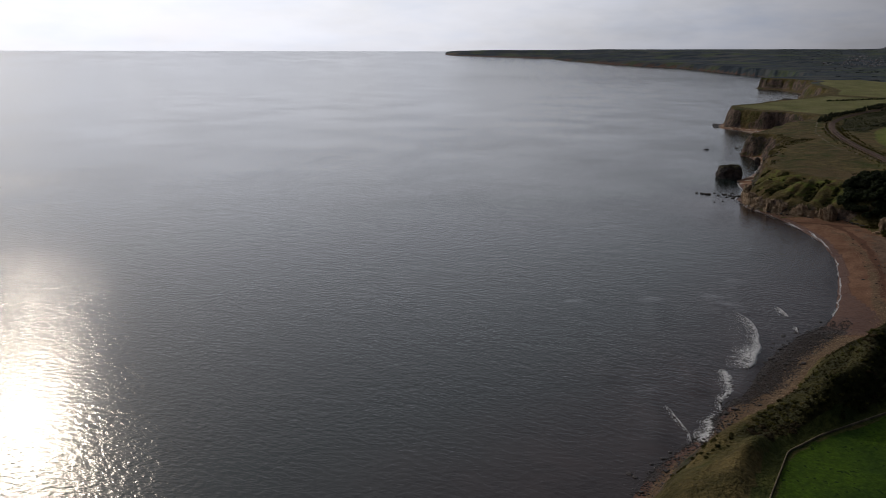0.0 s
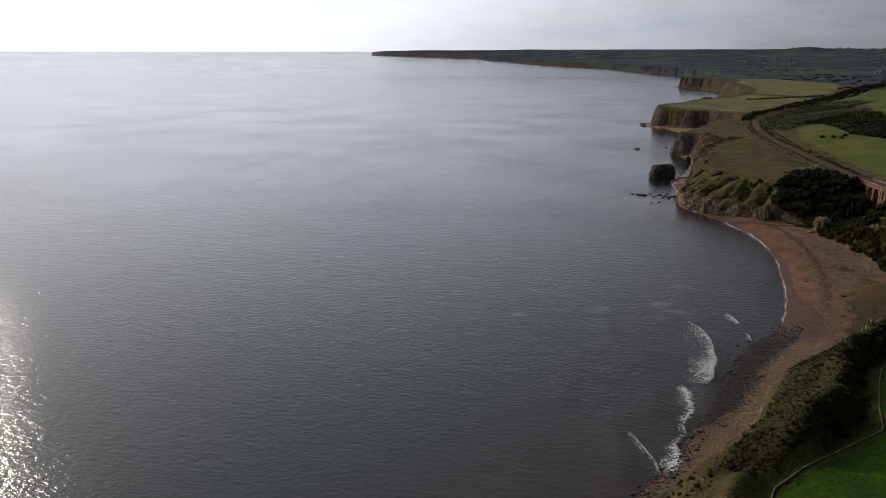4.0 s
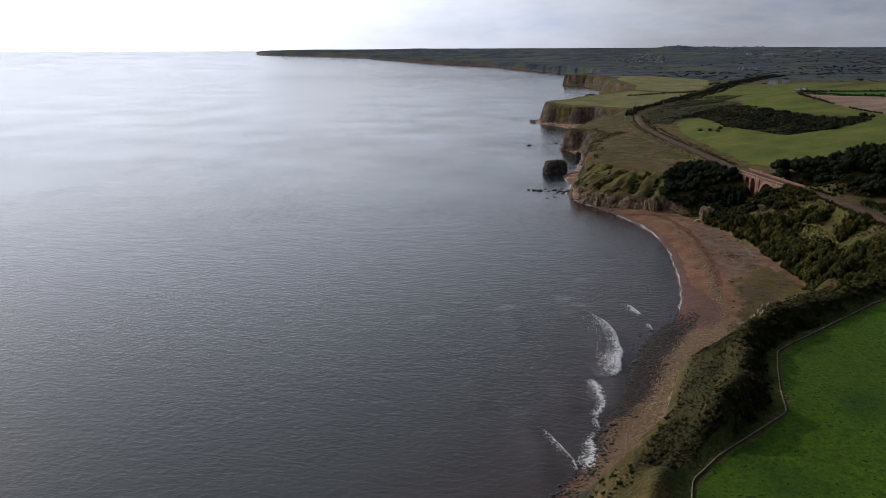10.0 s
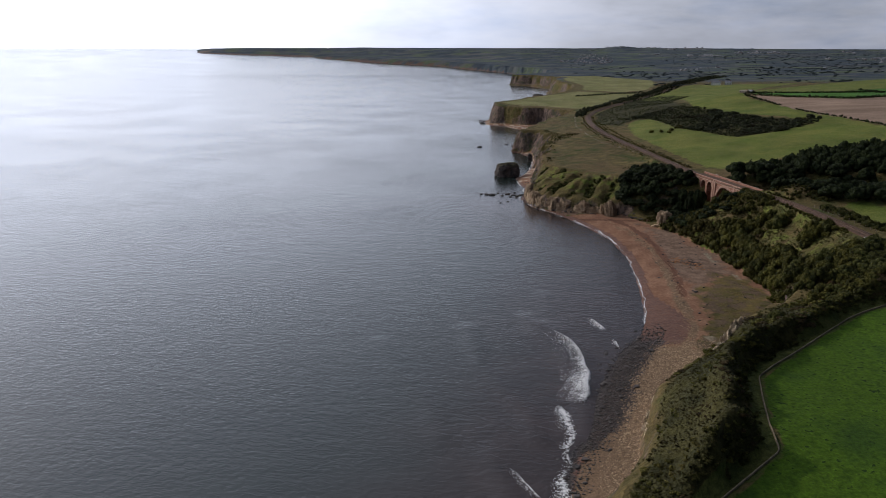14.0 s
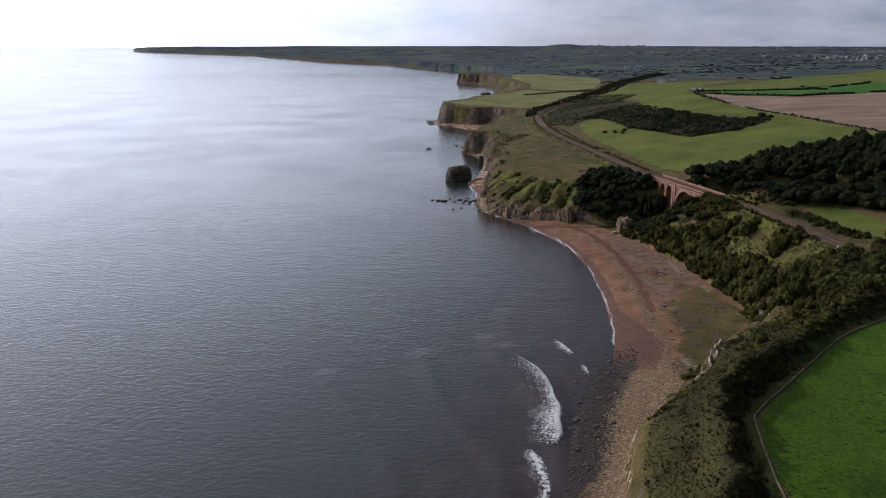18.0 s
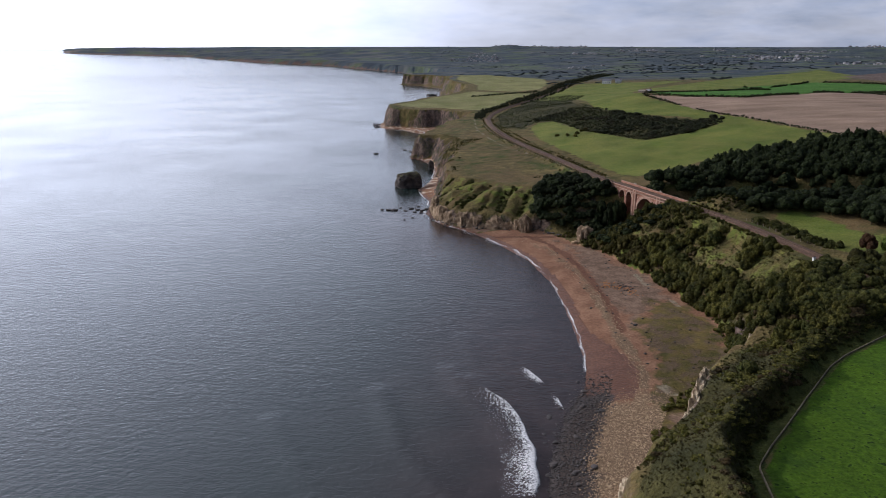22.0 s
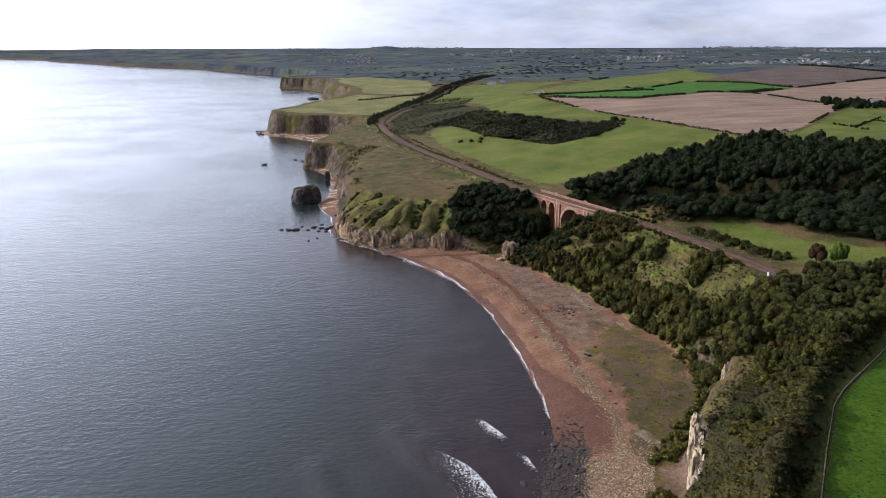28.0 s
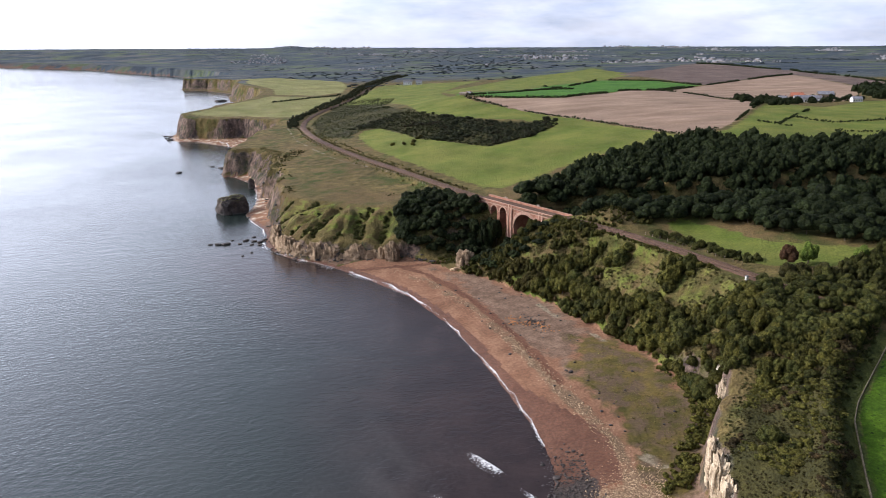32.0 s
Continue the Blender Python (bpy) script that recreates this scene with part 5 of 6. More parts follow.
# thickets and hedges further off
GORSE = [(100, 778), (111, 760), (122, 748), (126, 725), (129, 668), (131, 656), (143, 632), (153, 605), (158, 598), (174, 601), (197, 606), (227, 627), (236, 646), (225, 650), (210, 645), (199, 674), (181, 726), (171, 771), (162, 800), (140, 790), (118, 785)]
p = scatter(rng, GORSE, 3.0)
east = ease(120, 175, p[:, 0] - 0.25 * (p[:, 1] - 650))
dark = many_noise(p[:, 0], p[:, 1], 22, 3, 78) > 0.25 - 0.6 * east
w = rng.lognormal(0.45, 0.32, int((~dark).sum()))
thicket("gorse_thicket", p[~dark], w, w * rng.uniform(0.5, 0.8, len(w)), TINY, HEATHER, "olive gorse and bramble on the hillside", "scrub", rng)
p = p[dark]
w = rng.lognormal(0.70, 0.34, len(p))
thicket("gorse_thicket", p, w, w * rng.uniform(0.55, 1.0, len(p)), LOW, GORSE_LEAF, "dark thicket on the hillside above the field", "scrub", rng)
p = scatter(rng, SCRUB, 3.0, lambda x, y: many_noise(x, y, 25, 3, 79) > -0.35)
w = rng.lognormal(0.45, 0.35, len(p))
thicket("hill_scrub", p, w, w * 0.42, SPECK, HEATHER, "scattered dark scrub on the hillside", "scrub", rng)


north = [p for p in RAIL_LINE if p[1] > 855]
p = np.concatenate([rows_of(north, 4.5, s, 1.6) for s in (-14, -11, -8)] + [rows_of([q for q in north if q[1] > 1040], 9.0, 8, 1.6)])
w = rng.uniform(2.0, 3.4, len(p)) * (1 + 0.0007 * np.maximum(p[:, 1] - 1000, 0))
thicket("cutting_trees", p, w, w * 1.25, SPECK, GORSE_LEAF, "dark trees lining the railway cutting", "woodland", rng)
p = np.concatenate([rows_of([(x + 10, y) for x, y in RAIL if 300 < y < 400], 2.6, 0, 1.2), rows_of([(x + 13, y) for x, y in RAIL if 300 < y < 400], 2.6, 0, 1.4)])
w = rng.uniform(1.6, 2.8, len(p))
thicket("lineside_bushes", p, w, w * 1.1, BUSHY, HAWTHORN, "dark green bushes between railway and meadow", "scrub", rng)
p = np.concatenate([rows_of([(x - 8, y) for x, y in RAIL_LINE if 498 < y < 820], 4.0, 0, 1.0), rows_of([(x + 8, y) for x, y in RAIL_LINE if 500 < y < 820], 3.5, 0, 1.0)])
w = rng.uniform(0.6, 1.5, len(p))
thicket("lineside_scrub", p, w, w * 0.9, TINY, THORN, "low scrub along the railway fence", "scrub", rng)
HEDGES = [STUBBLE + STUBBLE[:1], LUSH_HILL[:1] + LUSH_HILL[5:] + LUSH_HILL[:1], [(351, 554), (352, 537), (455, 605)], [(396, 567), (392, 528), (447, 528), (560, 560)],
          [(352, 537), (350, 504), (400, 470)], STUBBLE_HILL[:3], STUBBLE_HILL[3:6], [(400, 1010), (380, 960), (430, 940), (474, 1097)], [(95, 1205), (214, 1290)], PLOUGH[1:4]]
p = np.concatenate([rows_of(h, 1.7, 0, 0.5) for h in HEDGES])
p = p[many_noise(p[:, 0], p[:, 1], 40, 2, 77) > -0.35]
w = rng.uniform(0.8, 1.7, len(p)) * (1 + 0.0012 * np.maximum(np.hypot(p[:, 0], p[:, 1]) - 600, 0))
thicket("hedgerows", p, w, w * 1.15, SPECK, OAK, "dark field hedges with gaps", "hedge", rng)
for x, y in ((113, 652), (118, 646), (122, 655), (107, 660), (128, 664), (132, 668)):
    bush(x, y, 2.4, 2.6, "dark round bush alone in the green field", "bushes in the field")

FARM_TREES = [(430, 640), (470, 700), (520, 760), (560, 770), (640, 745), (640, 700), (600, 700), (540, 690), (500, 660)]
p = scatter(rng, FARM_TREES, 13.0)
w = rng.uniform(3.0, 5.5, len(p))
thicket("farm_trees", p, w, w * 1.5, LOW, OAK, "dark trees round the farm", "woodland", rng)
EAST_WOOD = [(660, 700), (720, 780), (900, 800), (900, 620), (700, 620)]
p = scatter(rng, EAST_WOOD, 11.0)
w = rng.uniform(6, 9, len(p))
thicket("east_wood", p, w, w * 1.5, LOW, OAK, "dark wood beyond the farm", "woodland", rng)

# distant woods and hedges, out to the horizon, with haze in their leaf colour
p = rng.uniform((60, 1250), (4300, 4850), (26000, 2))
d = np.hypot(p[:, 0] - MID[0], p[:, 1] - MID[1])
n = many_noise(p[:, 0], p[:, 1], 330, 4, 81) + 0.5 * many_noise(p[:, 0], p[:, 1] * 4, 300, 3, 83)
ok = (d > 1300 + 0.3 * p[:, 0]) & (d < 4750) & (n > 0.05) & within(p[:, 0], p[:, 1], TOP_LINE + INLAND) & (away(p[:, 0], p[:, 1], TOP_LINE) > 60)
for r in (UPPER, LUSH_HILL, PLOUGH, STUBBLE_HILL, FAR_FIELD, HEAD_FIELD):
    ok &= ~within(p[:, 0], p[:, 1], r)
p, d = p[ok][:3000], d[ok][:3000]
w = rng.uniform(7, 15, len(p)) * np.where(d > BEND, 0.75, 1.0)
thicket("distant_woods", p, w, w * rng.uniform(0.16, 0.30, len(p)), SPECK, HAZED_LEAF, "woods and hedges of the distant country, haze painted into their blue-grey leaves", "woodland", rng)

# tussocks on the rough grass of the cliffs
p = rng.uniform((-10, 145), (122, 800), (60000, 2))
z, s, o = land(p[:, 0], p[:, 1])
ok = (s > 0.25) & (s < 0.97) & (away(p[:, 0], p[:, 1], RAIL_LINE) > 6) & ~within(p[:, 0], p[:, 1], LUSH_FIELD) & ~within(p[:, 0], p[:, 1], HILL_FIELD) & ~within(p[:, 0], p[:, 1], EDGE) & ((p[:, 1] < 468) | (p[:, 1] > 570)) & (many_noise(p[:, 0], p[:, 1], 18, 3, 91) > -0.1)
p = p[ok][:14000]
w = rng.uniform(0.35, 0.9, len(p))
SPRAY = [crown(rng, 1, 14, 0.5, 0.5, 0.3) for _ in range(4)]
thicket("grass_tussocks", p, w, w * 0.7, SPRAY, TUSSOCK, "pale dry grass tussocks on the cliff slopes", "grass", rng, 0.35)

# dark scrub in the gullies of the grassy cliff north of the dene
p = rng.uniform((-5, 476), (70, 566), (9000, 2))
z, s, o = land(p[:, 0], p[:, 1])
p = p[(s > 0.22) & (s < 0.93) & (gully_share(p[:, 0], p[:, 1]) > 0.50 + 0.25 * rng.random(len(p)))][:420]
w = rng.uniform(0.7, 1.7, len(p))
thicket("gully_scrub", p, w, w * rng.uniform(0.8, 1.2, len(p)), LOW, HAWTHORN, "dark green scrub in the gullies of the cliff", "scrub", rng)

# ---------------------------------------------------------------- rocks


def rock_mesh(name, rng, material, detail=2, rough=0.35, flat=0.75):
    """A broken lump of rock of radius about 1."""
    bm = bmesh.new()
    bmesh.ops.create_icosphere(bm, subdivisions=detail, radius=1)
    off = Vector(rng.uniform(-50, 50, 3))
    for v in bm.verts:
        c = v.co.copy()
        k = 1 + rough * noise.noise(c * 1.3 + off) + rough * 0.5 * noise.noise(c * 3.1 + off) + rough * 0.2 * noise.noise(c * 8 + off)
        v.co = Vector((max(-0.82, min(0.82, c.x * k)), max(-0.82, min(0.82, c.y * k)), max(-0.7, min(0.74, c.z * k)) * flat))
    me = bpy.data.meshes.new(name)
    bm.to_mesh(me)
    bm.free()
    me.materials.append(material)
    return me


def crag(name, rng, material, size, detail=5, strata=0.25, wear=1.0):
    """A big weathered rock with ledges, standing on z 0."""
    bm = bmesh.new()
    bmesh.ops.create_icosphere(bm, subdivisions=detail, radius=1)
    off = Vector(rng.uniform(-50, 50, 3))
    for v in bm.verts:
        c = v.co.normalized()
        p = Vector((math.copysign(abs(c.x) ** 0.55, c.x), math.copysign(abs(c.y) ** 0.6, c.y), math.copysign(abs(c.z) ** 0.6, c.z)))
        flute = Vector((p.x * 3.2, p.y * 3.2, p.z * 0.8))
        k = 1 + wear * (0.20 * noise.noise(p * 1.1 + off) + 0.10 * noise.noise(p * 2.7 + off) + 0.14 * noise.noise(flute + off) + 0.06 * noise.noise(p * 7 + off) + 0.03 * noise.noise(p * 15 + off))
        k += 0.03 * strata * math.sin(p.z * 22 + 2 * noise.noise(p * 1.5))
        k *= 1 - 0.10 * max(p.z, 0)
        v.co = Vector((p.x * k * size[0], p.y * k * size[1], (p.z * k + 0.55) * size[2] / 1.5))
    me = bpy.data.meshes.new(name)
    bm.to_mesh(me)
    bm.free()
    for m in (material if isinstance(material, tuple) else (material,)):
        me.materials.append(m)
    if isinstance(material, tuple):
        for f in me.polygons:
            f.material_index = 1 if f.normal.z > 0.72 and f.center.z > size[2] * 0.6 else 0
    return me


STACK_ROCK = mottled("stack_rock", (0.045, 0.038, 0.035), (0.115, 0.093, 0.080), 3.0, 0.5, depth=0.25, bump=0.8)
STACK_TOP = mottled("stack_grass", (0.06, 0.055, 0.025), (0.10, 0.09, 0.04), 2.0, 0.4, depth=0.2)
SANDSTONE = mottled("buff_sandstone", (0.20, 0.135, 0.080), (0.36, 0.26, 0.165), 2.0, 0.4, depth=0.2, bump=0.8)
rng = np.random.default_rng(11)
stack = tagged(new("sea_rock", crag("sea_rock", rng, (STACK_ROCK, STACK_TOP), (9.4, 7.6, 12.4))), "dark flat-topped limestone stack standing in shallow water", "rock")
stack.matrix_basis = pose(-14, 624, -1.5, 0, 0, 18)
small = tagged(new("rock_pinnacle", crag("rock_pinnacle", rng, STACK_ROCK, (2.4, 2.2, 7.5), 4)), "small dark rock pinnacle on a pocket beach", "rock")
small.matrix_basis = pose(7, 703, 0.2)
for x, y, a, b, h, label in ((47.5, 471, 3.2, 3.0, 9.5, "buff sandstone buttress at the mouth of the dene"), (73, 440, 3.6, 3.6, 7.0, "buff sandstone knob at the foot of the slope")):
    r = tagged(new("rock_buttress", crag("rock_buttress", rng, SANDSTONE, (a, b, h), 5, 1.0, 1.5)), label, "rock", "buttresses at the cliff foot")
    r.matrix_basis = pose(x, y, float(Lie.at(x, y)) - 1.0, 0, 0, rng.uniform(0, 360))
LIMESTONE = mottled("cream_limestone", (0.27, 0.20, 0.125), (0.53, 0.43, 0.30), 2.2, 0.5, depth=0.25, bump=0.9)
OUTCROPS = [(46.5, 242.5, 16.0, 1.5, 3.0, 7.5, -33), (50.5, 249, 17.0, 1.5, 3.4, 8.5, -33), (54.5, 255.5, 17.5, 1.5, 3.6, 9.0, -33), (59, 262.5, 16.5, 1.5, 3.2, 8.5, -35),
            (80, 280.5, 14.5, 2.0, 3.4, 7.5, -40), (84, 286, 15.5, 2.0, 3.4, 8.0, -30), (27, 228, 0, 1.9, 3.0, 6.0, -28), (22.5, 217, 0, 1.7, 2.9, 6.0, -20), (20.5, 207, 0, 1.7, 2.7, 6.0, -10)]
for x, y, top, a, b, h, turn in OUTCROPS:
    r = tagged(new("limestone_outcrop", crag("limestone_outcrop", rng, LIMESTONE, (a, b, h), 5, 1.2, 1.5)), "cream limestone cliff outcrop among scrub", "rock", "limestone outcrops")
    r.matrix_basis = pose(x, y, top - 0.95 * h if top else float(Lie.at(x - 2, y + 1)) - 2.0, 0, 0, turn)
for x, y, a, b, top, turn in ((44, 476.5, 2.6, 3.4, 7.5, 35), (38.5, 480, 2.2, 4.4, 6.2, 60), (33, 483.5, 3.0, 3.8, 8.2, 52), (27.5, 485.5, 2.2, 3.4, 5.6, 70), (21, 490, 2.8, 4.6, 7.4, 48),
                              (14.5, 495, 2.6, 4.4, 8.8, 42), (8, 501.5, 3.0, 4.8, 7.0, 40), (4, 509, 2.8, 4.6, 9.4, 20), (1.5, 519, 2.6, 5.0, 7.6, 8), (1, 529, 3.0, 4.6, 9.8, 4), (3, 540, 2.6, 5.0, 8.0, -8)):
    r = tagged(new("cliff_foot_outcrop", crag("cliff_foot_outcrop", rng, SANDSTONE, (a, b, 7.5), 5, 1.0, 2.1)), "rugged buff rock outcrop at the foot of the grassy cliff", "rock", "rocks of the cliff foot")
    r.matrix_basis = pose(x, y, top - 7.6, 0, 0, turn)
DARK_LUMPS = [rock_mesh("boulder", rng, DARK_ROCK) for _ in range(5)]
BUFF_LUMPS = [rock_mesh("boulder", rng, BUFF_ROCK) for _ in range(5)]
REEF = [(-25, 542, 2.4), (-29, 543, 2.0), (-33, 544, 1.2), (-14, 546, 1.8), (-18, 540, 1.2), (-10, 543, 1.6), (-7, 540, 1.9), (-12, 536, 1.3), (-4, 544, 1.6), (-21, 549, 1.0),
        (-8, 534, 1.3), (-9, 552, 1.2), (-43, 801, 3.0), (-7, 812, 3.2), (-14, 825, 2.4), (-47, 1052, 4), (-50, 1070, 3.5), (-46, 1085, 4), (-52, 1095, 2.5), (59, 1716, 12), (-3, 607, 2.0), (-6, 603, 1.4),
        (-14, 520, 1.0), (-19, 515, 0.8)]
for x, y, s in REEF:
    r = tagged(new("reef_rock", DARK_LUMPS[rng.integers(5)]), "dark wet reef rock breaking the water", "rock", "reef rocks")
    r.matrix_basis = pose(x, y, 0.15, 0, 0, rng.uniform(0, 360)) @ Matrix.Diagonal((s * 1.2, s * 0.8, s * 0.55, 1))
for x, y, s in ((69, 441, 1.3), (67.5, 442, 1.0)):
    r = tagged(new("fallen_block", BUFF_LUMPS[rng.integers(5)]), "squared pale block fallen at the cliff foot", "rock")
    r.matrix_basis = pose(x, y, float(Lie.at(x, y)) + 0.3) @ Matrix.Diagonal((s * 1.4, s, s, 1))

# boulder field between sand and cliff
p = rng.uniform((-20, 150), (60, 300), (120000, 2))
z, s, o = land(p[:, 0], p[:, 1])
edge = 276 - 0.25 * (p[:, 0] - 40)
ok = (s < 0.02) & (o > -5) & (p[:, 1] < edge + 14 * (o < 8) + 4 * rng.normal(size=len(p)))
p, o = p[ok], o[ok]


def rocks(name, spots, sizes, lumps, material, label):
    vs, fs, base = [], [], 0
    z = Lie.at(spots[:, 0], spots[:, 1])
    shapes = []
    for me in lumps:
        v = np.zeros(len(me.vertices) * 3)
        me.vertices.foreach_get("co", v)
        shapes.append((v.reshape(-1, 3), np.array([q.vertices[:] for q in me.polygons])))
    for (x, y), h, s in zip(spots, z, sizes):
        v, f = shapes[rng.integers(len(shapes))]
        a = rng.uniform(0, 6.28)
        c, q = math.cos(a), math.sin(a)
        vs.append(np.c_[(v[:, 0] * c - v[:, 1] * q) * s * 1.2 + x, (v[:, 0] * q + v[:, 1] * c) * s + y, v[:, 2] * s * 0.8 + h + s * 0.2])
        fs.append(f + base)
        base += len(v)
    return tagged(new(name, quick(name, np.concatenate(vs), np.concatenate(fs), material)), label, "rocks", kind="stuff")


PEBBLE_DARK = [rock_mesh("pebble", rng, DARK_ROCK, 1) for _ in range(4)]
PEBBLE_BUFF = [rock_mesh("pebble", rng, BUFF_ROCK, 1) for _ in range(4)]
low = p[o < 6.5 + 6.0 * rng.random(len(p)) - 6 * ease(225, 195, p[:, 1])]
rocks("wet_boulders", low[:9000], np.clip(rng.lognormal(-1.9, 0.42, 9000), 0.08, 0.6)[:len(low)], PEBBLE_DARK, DARK_ROCK, "dark wet boulders along the tide line")
high = p[(o >= 6.5 + 5 * rng.random(len(p))) & (o < 26)]
rocks("shingle_cobbles", high[:11000], np.clip(rng.lognormal(-2.35, 0.42, 11000), 0.06, 0.4)[:len(high)], PEBBLE_BUFF, BUFF_ROCK, "buff cobbles and shingle below the cliff")
for k, (x, y) in enumerate(low[9000:9040]):
    s = rng.uniform(0.5, 0.95)
    r = tagged(new("boulder", DARK_LUMPS[rng.integers(5)]), "large dark wet boulder on the foreshore", "rock", "large boulders")
    r.matrix_basis = pose(x, y, float(Lie.at(x, y)) + 0.2, 0, 0, rng.uniform(0, 360)) @ Matrix.Diagonal((s * 1.2, s, s * 0.7, 1))
q = np.concatenate([rows_of([t for t in TOE if 494 < t[1] < 600], 0.45, 1.5, 2.2), rows_of([t for t in TOE if 600 < t[1] < 800], 1.0, 2.0, 2.2), rows_of([t for t in TOE if 455 < t[1] < 500], 0.6, 1.0, 1.0)])
rocks("cliff_foot_rocks", q, np.clip(rng.lognormal(-0.75, 0.45, len(q)), 0.2, 1.6), PEBBLE_DARK + PEBBLE_BUFF, DARK_ROCK, "dark broken rocks along the cliff foot")
ridge_line = [(45, 456), (53, 432), (57, 400), (58, 369), (56, 334), (54, 315), (53, 298), (50, 284), (44, 270)]
q = np.concatenate([rows_of(ridge_line, 0.4, 0, 1.3), rows_of([p for p in ridge_line if p[1] < 375], 0.14, 0, 1.5)])
rocks("strandline_stones", q, np.clip(rng.lognormal(-2.0, 0.42, len(q)), 0.08, 0.45), PEBBLE_BUFF, BUFF_ROCK, "line of pale stones along the storm ridge")
q = rng.normal(0, 1, (70, 2)) * (2.5, 3) + (72, 372)
q = np.concatenate([q, rng.uniform((54, 290), (84, 430), (70, 2))])
rocks("beach_debris", q, rng.uniform(0.15, 0.5, len(q)), PEBBLE_DARK, DARK_ROCK, "scattered dark stones and driftwood on the upper beach")
for x, y, s in ((63, 330, 0.75), (62.2, 331.5, 0.5), (52.5, 352, 0.55), (58, 305, 0.5)):
    r = tagged(new("boulder", DARK_LUMPS[rng.integers(5)]), "lone dark boulder on the upper beach", "rock", "large boulders")
    r.matrix_basis = pose(x, y, float(Lie.at(x, y)) + 0.15, 0, 0, rng.uniform(0, 360)) @ Matrix.Diagonal((s * 1.4, s, s * 0.7, 1))

q = np.concatenate([rng.normal(0, 1, (40, 2)) * (1.2, 3.0) + c for c in ((70, 372), (73, 366), (66, 377))])
rocks("orange_rubble", q, rng.uniform(0.12, 0.35, len(q)), PEBBLE_BUFF, EARTH, "patch of rust-orange rubble on the upper beach")

# ---------------------------------------------------------------- field wall and fences
on_ground = lambda x, y: Lie.at(x, y)
wall = thing("field_wall", "low pale drystone wall along the green field", "wall")
part("stonework", extrude_along("stonework", WALL_LINE, [(-0.16, -0.3), (-0.12, 0.36), (0.12, 0.36), (0.16, -0.3)], STONE, 0.8, on_ground, False, 3), wall)
part("coping", extrude_along("coping", WALL_LINE, [(-0.13, 0.36), (-0.12, 0.43), (0.0, 0.47), (0.12, 0.43), (0.13, 0.36)], STONE, 0.8, on_ground, False, 3), wall, "rough pale coping stones")


def fence(line, step, label):
    f = thing("fence", label, "fence")
    q, d = along(line, step)
    bm = bmesh.new()
    block(bm, 0, 0, -0.4, 0.14, 0.14, 1.7)
    post = bpy.data.meshes.new("post")
    bm.to_mesh(post)
    bm.free()
    post.materials.append(TIMBER)
    for x, y in q:
        part("post", post, f, at=pose(x, y, float(Lie.at(x, y)), 0, rng.uniform(-3, 3), rng.uniform(0, 90)))
    for z in (0.55, 1.1):
        part("wire", extrude_along("wire", line, [(-0.015, z), (0.0, z + 0.03), (0.015, z)], STEEL, step, on_ground), f)


fence([(x - 6.3, y) for x, y in RAIL_LINE if 500 < y < 830], 4.0, "post and wire fence beside the railway")
fence([(x + 6.3, y) for x, y in RAIL_LINE if 305 < y < 400], 4.0, "post and wire fence beside the meadow")

# ---------------------------------------------------------------- houses


def house(x, y, turn, long, deep, wall_h, roof_h, walls, roof, label, chimney=True, windows=4):
    h = thing("house", label, "house", (x, y, float(Lie.at(x, y)) - 0.2), turn, "buildings")
    bm = bmesh.new()
    block(bm, 0, 0, 0, long, deep, wall_h)
    bmesh.ops.bevel(bm, geom=[e for e in bm.edges], offset=0.05, segments=1, affect="EDGES")
    part("wall", (bm, walls), h)
    a, b, t = long / 2 + 0.25, deep / 2 + 0.35, 0.22
    verts, faces = [], []
    for z in (0, t):
        verts += [(-a, -b, wall_h - 0.25 + z), (a, -b, wall_h - 0.25 + z), (-a, 0, wall_h + roof_h + z), (a, 0, wall_h + roof_h + z), (-a, b, wall_h - 0.25 + z), (a, b, wall_h - 0.25 + z)]
    faces = [(0, 2, 3, 1), (2, 4, 5, 3), (6, 7, 9, 8), (8, 9, 11, 10), (0, 1, 7, 6), (4, 10, 11, 5), (0, 6, 8, 2), (2, 8, 10, 4), (1, 3, 9, 7), (3, 5, 11, 9)]
    part("roof", solid("roof", verts, faces, roof), h)
    for e in (-1, 1):
        g = [(e * (long / 2 - 0.02), -deep / 2, wall_h - 0.02), (e * (long / 2 - 0.02), deep / 2, wall_h - 0.02), (e * (long / 2 - 0.02), 0, wall_h + roof_h - 0.02),
             (e * (long / 2 - 0.3), -deep / 2, wall_h - 0.02), (e * (long / 2 - 0.3), deep / 2, wall_h - 0.02), (e * (long / 2 - 0.3), 0, wall_h + roof_h - 0.02)]
        part("gable", solid("gable", g, [(0, 1, 2), (3, 5, 4), (0, 3, 4, 1), (1, 4, 5, 2), (2, 5, 3, 0)], walls), h)
    for side in (-1, 1):
        for k in range(windows):
            bm = bmesh.new()
            block(bm, -long / 2 + long * (k + 0.5) / windows, side * deep / 2, wall_h * 0.4, 1.1, 0.12, 1.3)
            part("window", (bm, GLAZING), h, "dark window")
    if chimney:
        bm = bmesh.new()
        block(bm, long * 0.32, 0, wall_h + roof_h - 0.8, 0.9, 0.7, 2.0)
        part("chimney", (bm, BRICK), h)


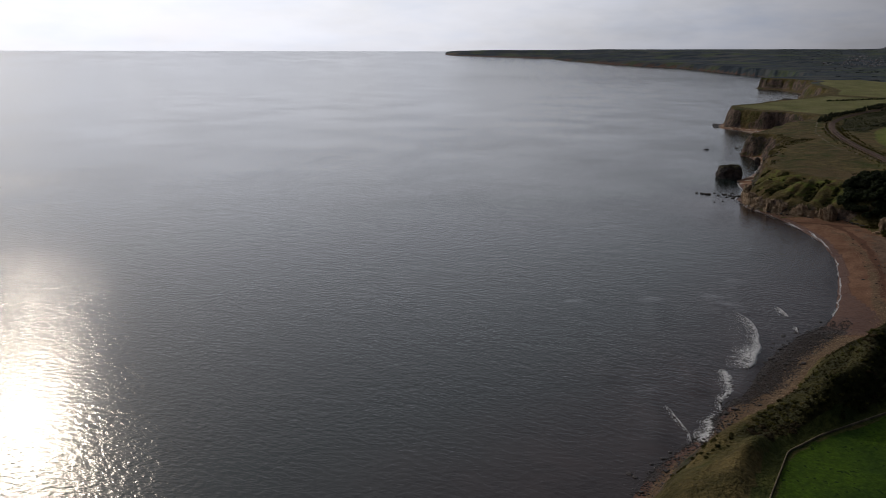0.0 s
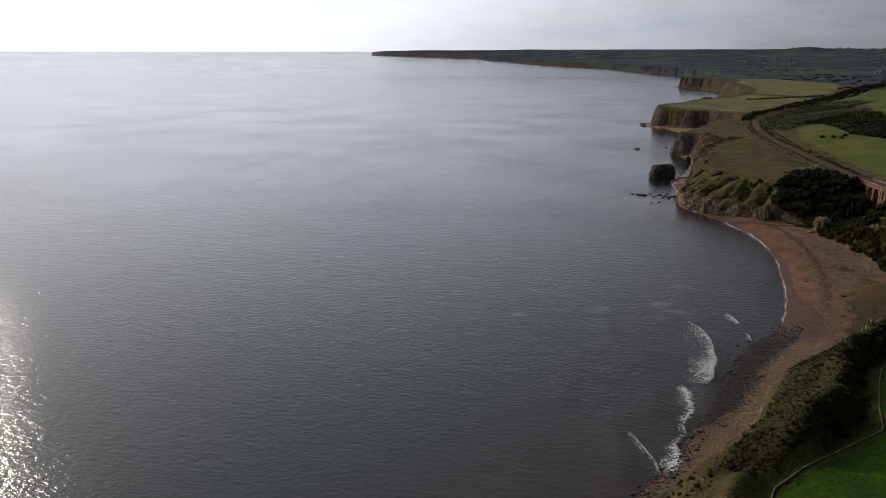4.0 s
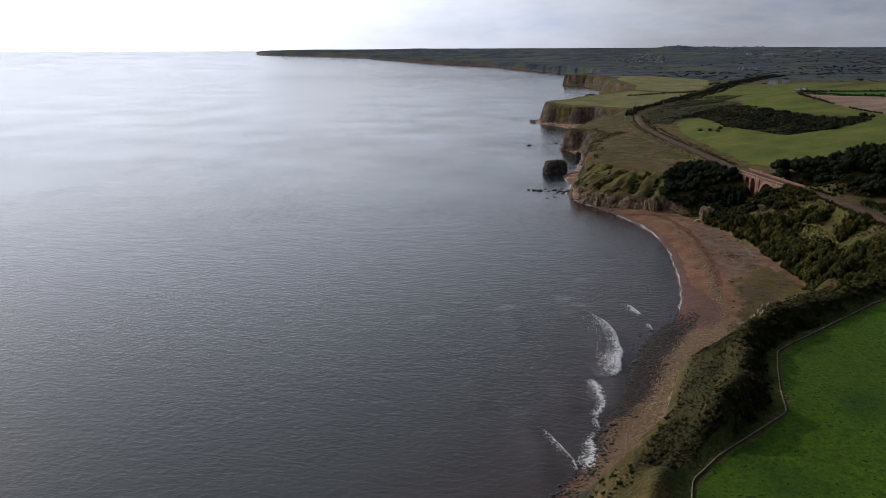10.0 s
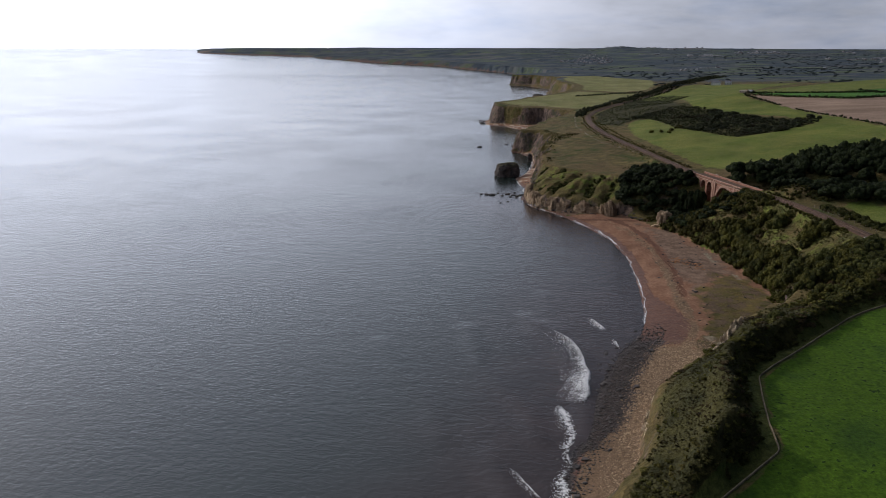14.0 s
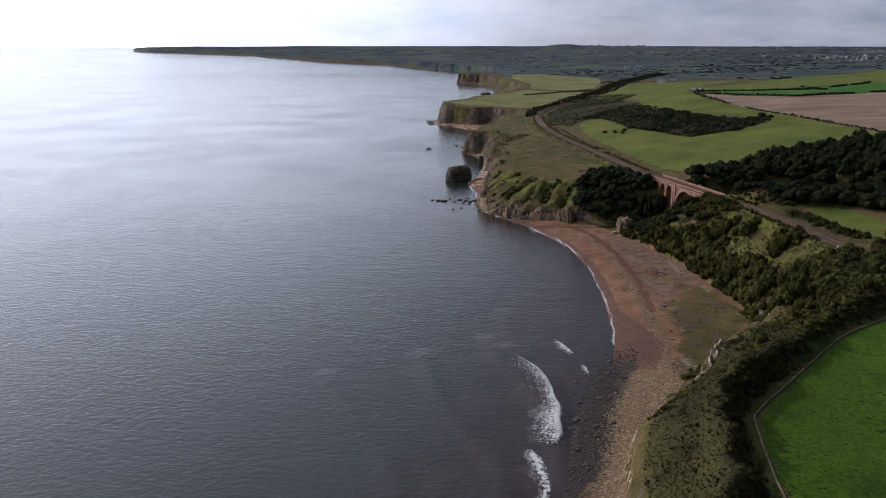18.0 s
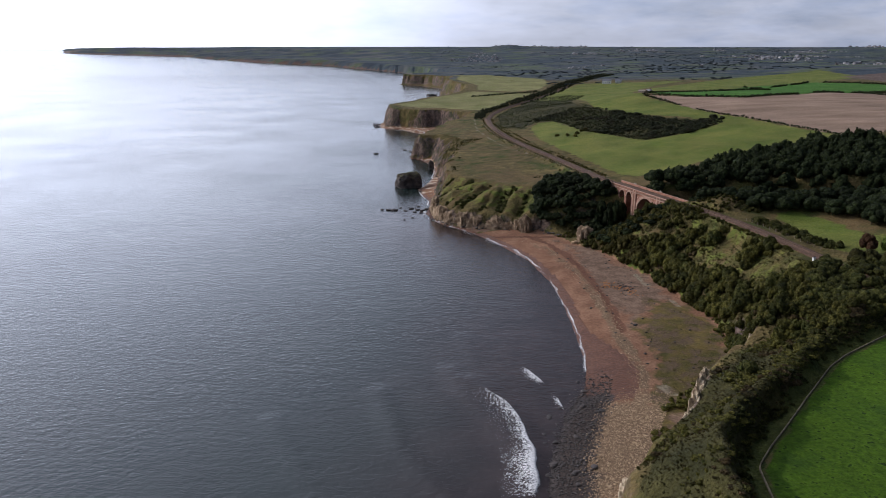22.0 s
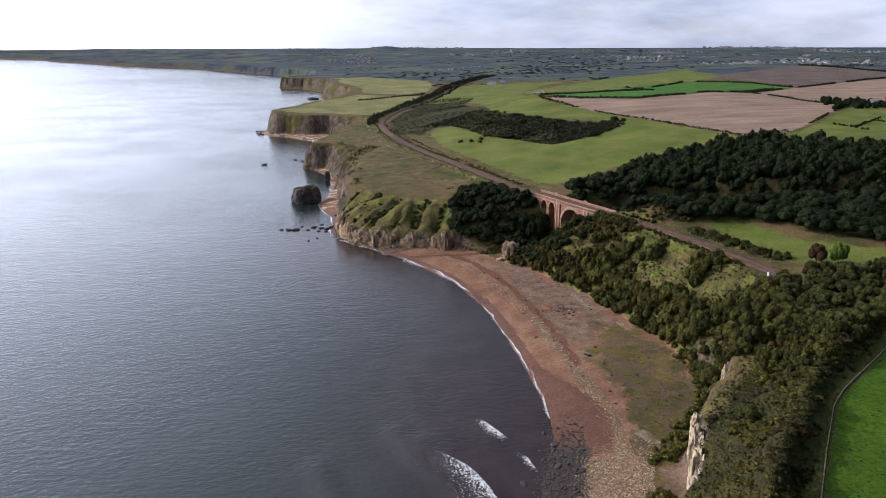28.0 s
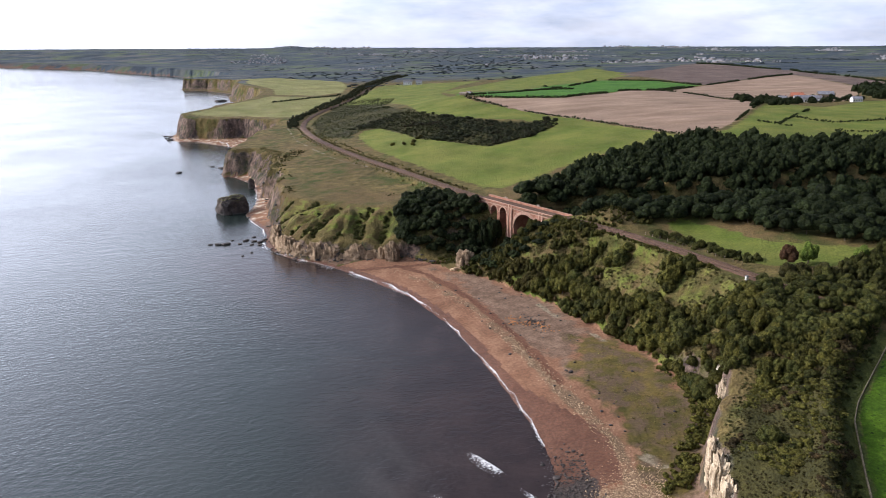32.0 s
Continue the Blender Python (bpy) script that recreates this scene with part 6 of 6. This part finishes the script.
for row in ((598, 752, -35, 13, 8, 4.5, 3.0, BRICK, TILE, "farm barn with a red tiled roof"), (575, 726, -30, 13, 7, 4.5, 2.8, WHITE, SLATE, "white farmhouse with a slate roof"),
            (590, 722, -35, 14, 7, 4.0, 2.6, WHITE, SLATE, "white farm cottage with a slate roof"), (628, 742, -40, 16, 9, 5.0, 3.0, STONE, SLATE, "grey stone farm shed"),
            (612, 690, -20, 10, 6, 3.5, 2.2, WHITE, SLATE, "small white farm outbuilding"), (563, 738, -32, 8, 6, 4, 2.6, WHITE, SLATE, "small white farm outbuilding"),
            (228, 812, -60, 9, 4, 2.2, 0.9, STONE, TIMBER, "low pale stone barn on the skyline of the field"), (236, 818, -55, 6, 4, 2.2, 1.2, STONE, SLATE, "small grey outbuilding on the hill"),
            (372, 1424, -25, 16, 8, 5, 3, WHITE, SLATE, "large pale house among distant trees"), (392, 1418, -20, 11, 7, 4.5, 3, WHITE, SLATE, "pale house among distant trees")):
    house(*row)

# the distant town: small pale houses and long sheds
vs, fs, base = [], [], 0
vr, fr = [], []
rng = np.random.default_rng(23)
box = np.array([(a, b, c) for a in (-0.5, 0.5) for b in (-0.5, 0.5) for c in (0, 1)], float)
gable = np.array([(-0.5, -0.55, 0.95), (0.5, -0.55, 0.95), (0.5, 0.55, 0.95), (-0.5, 0.55, 0.95), (-0.5, 0, 1.7), (0.5, 0, 1.7)])
p = rng.uniform((250, 1500), (3200, 4600), (60000, 2))
d = np.hypot(p[:, 0] - MID[0], p[:, 1] - MID[1])
n = many_noise(p[:, 0], p[:, 1], 260, 3, 95)
p = p[(n > 0.27) & (d > 2400) & (d < 4600)][:1500]
for x, y in p:
    z, s = float(Lie.at(x, y)), rng.uniform(2.8, 5.4) * rng.choice((1, 1, 1, 1, 1.9))
    a = rng.choice((0.3, 1.9)) + rng.normal(0, 0.1)
    c, q = math.cos(a), math.sin(a)
    for shape, store in ((box, vs), (gable, vr)):
        u, v, t = shape[:, 0] * s * 1.5, shape[:, 1] * min(s, 14) * 0.8, shape[:, 2] * min(s, 12) * 0.55
        store.append(np.c_[u * c - v * q + x, u * q + v * c + y, t + z - 0.5])
k = 8 * np.arange(len(vs))[:, None, None]
boxes = (np.array([(0, 1, 3, 2), (4, 6, 7, 5), (0, 4, 5, 1), (2, 3, 7, 6)])[None] + k).reshape(-1, 4)
k = 6 * np.arange(len(vr))[:, None, None]
roofs = (np.array([(0, 1, 5, 4), (2, 3, 4, 5), (0, 4, 3, 3), (1, 2, 5, 5)])[None] + k)[:, :2].reshape(-1, 4)
town = thing("distant_town", "pale houses and sheds of a distant town", "town", kind="stuff")
part("house_walls", quick("house_walls", np.concatenate(vs), boxes, TOWN_WALL), town)
part("house_roofs", quick("house_roofs", np.concatenate(vr), roofs, SLATE), town)
# lineside cabinet
for x, y in ((122.5, 322), (113, 412)):
    c = thing("lineside_cabinet", "white metal equipment cabinet beside the track", "cabinet", (x, y, float(Lie.at(x, y))), 10)
    bm = bmesh.new()
    block(bm, 0, 0, 0, 1.0, 0.7, 1.3)
    bmesh.ops.bevel(bm, geom=list(bm.edges), offset=0.04, segments=1, affect="EDGES")
    part("body", (bm, WHITE), c)
    bm = bmesh.new()
    block(bm, 0, -0.37, 0.1, 0.85, 0.05, 1.1)
    part("door", (bm, WHITE), c)
    bm = bmesh.new()
    block(bm, 0, 0, 1.3, 1.15, 0.85, 0.08)
    part("lid", (bm, SLATE), c)
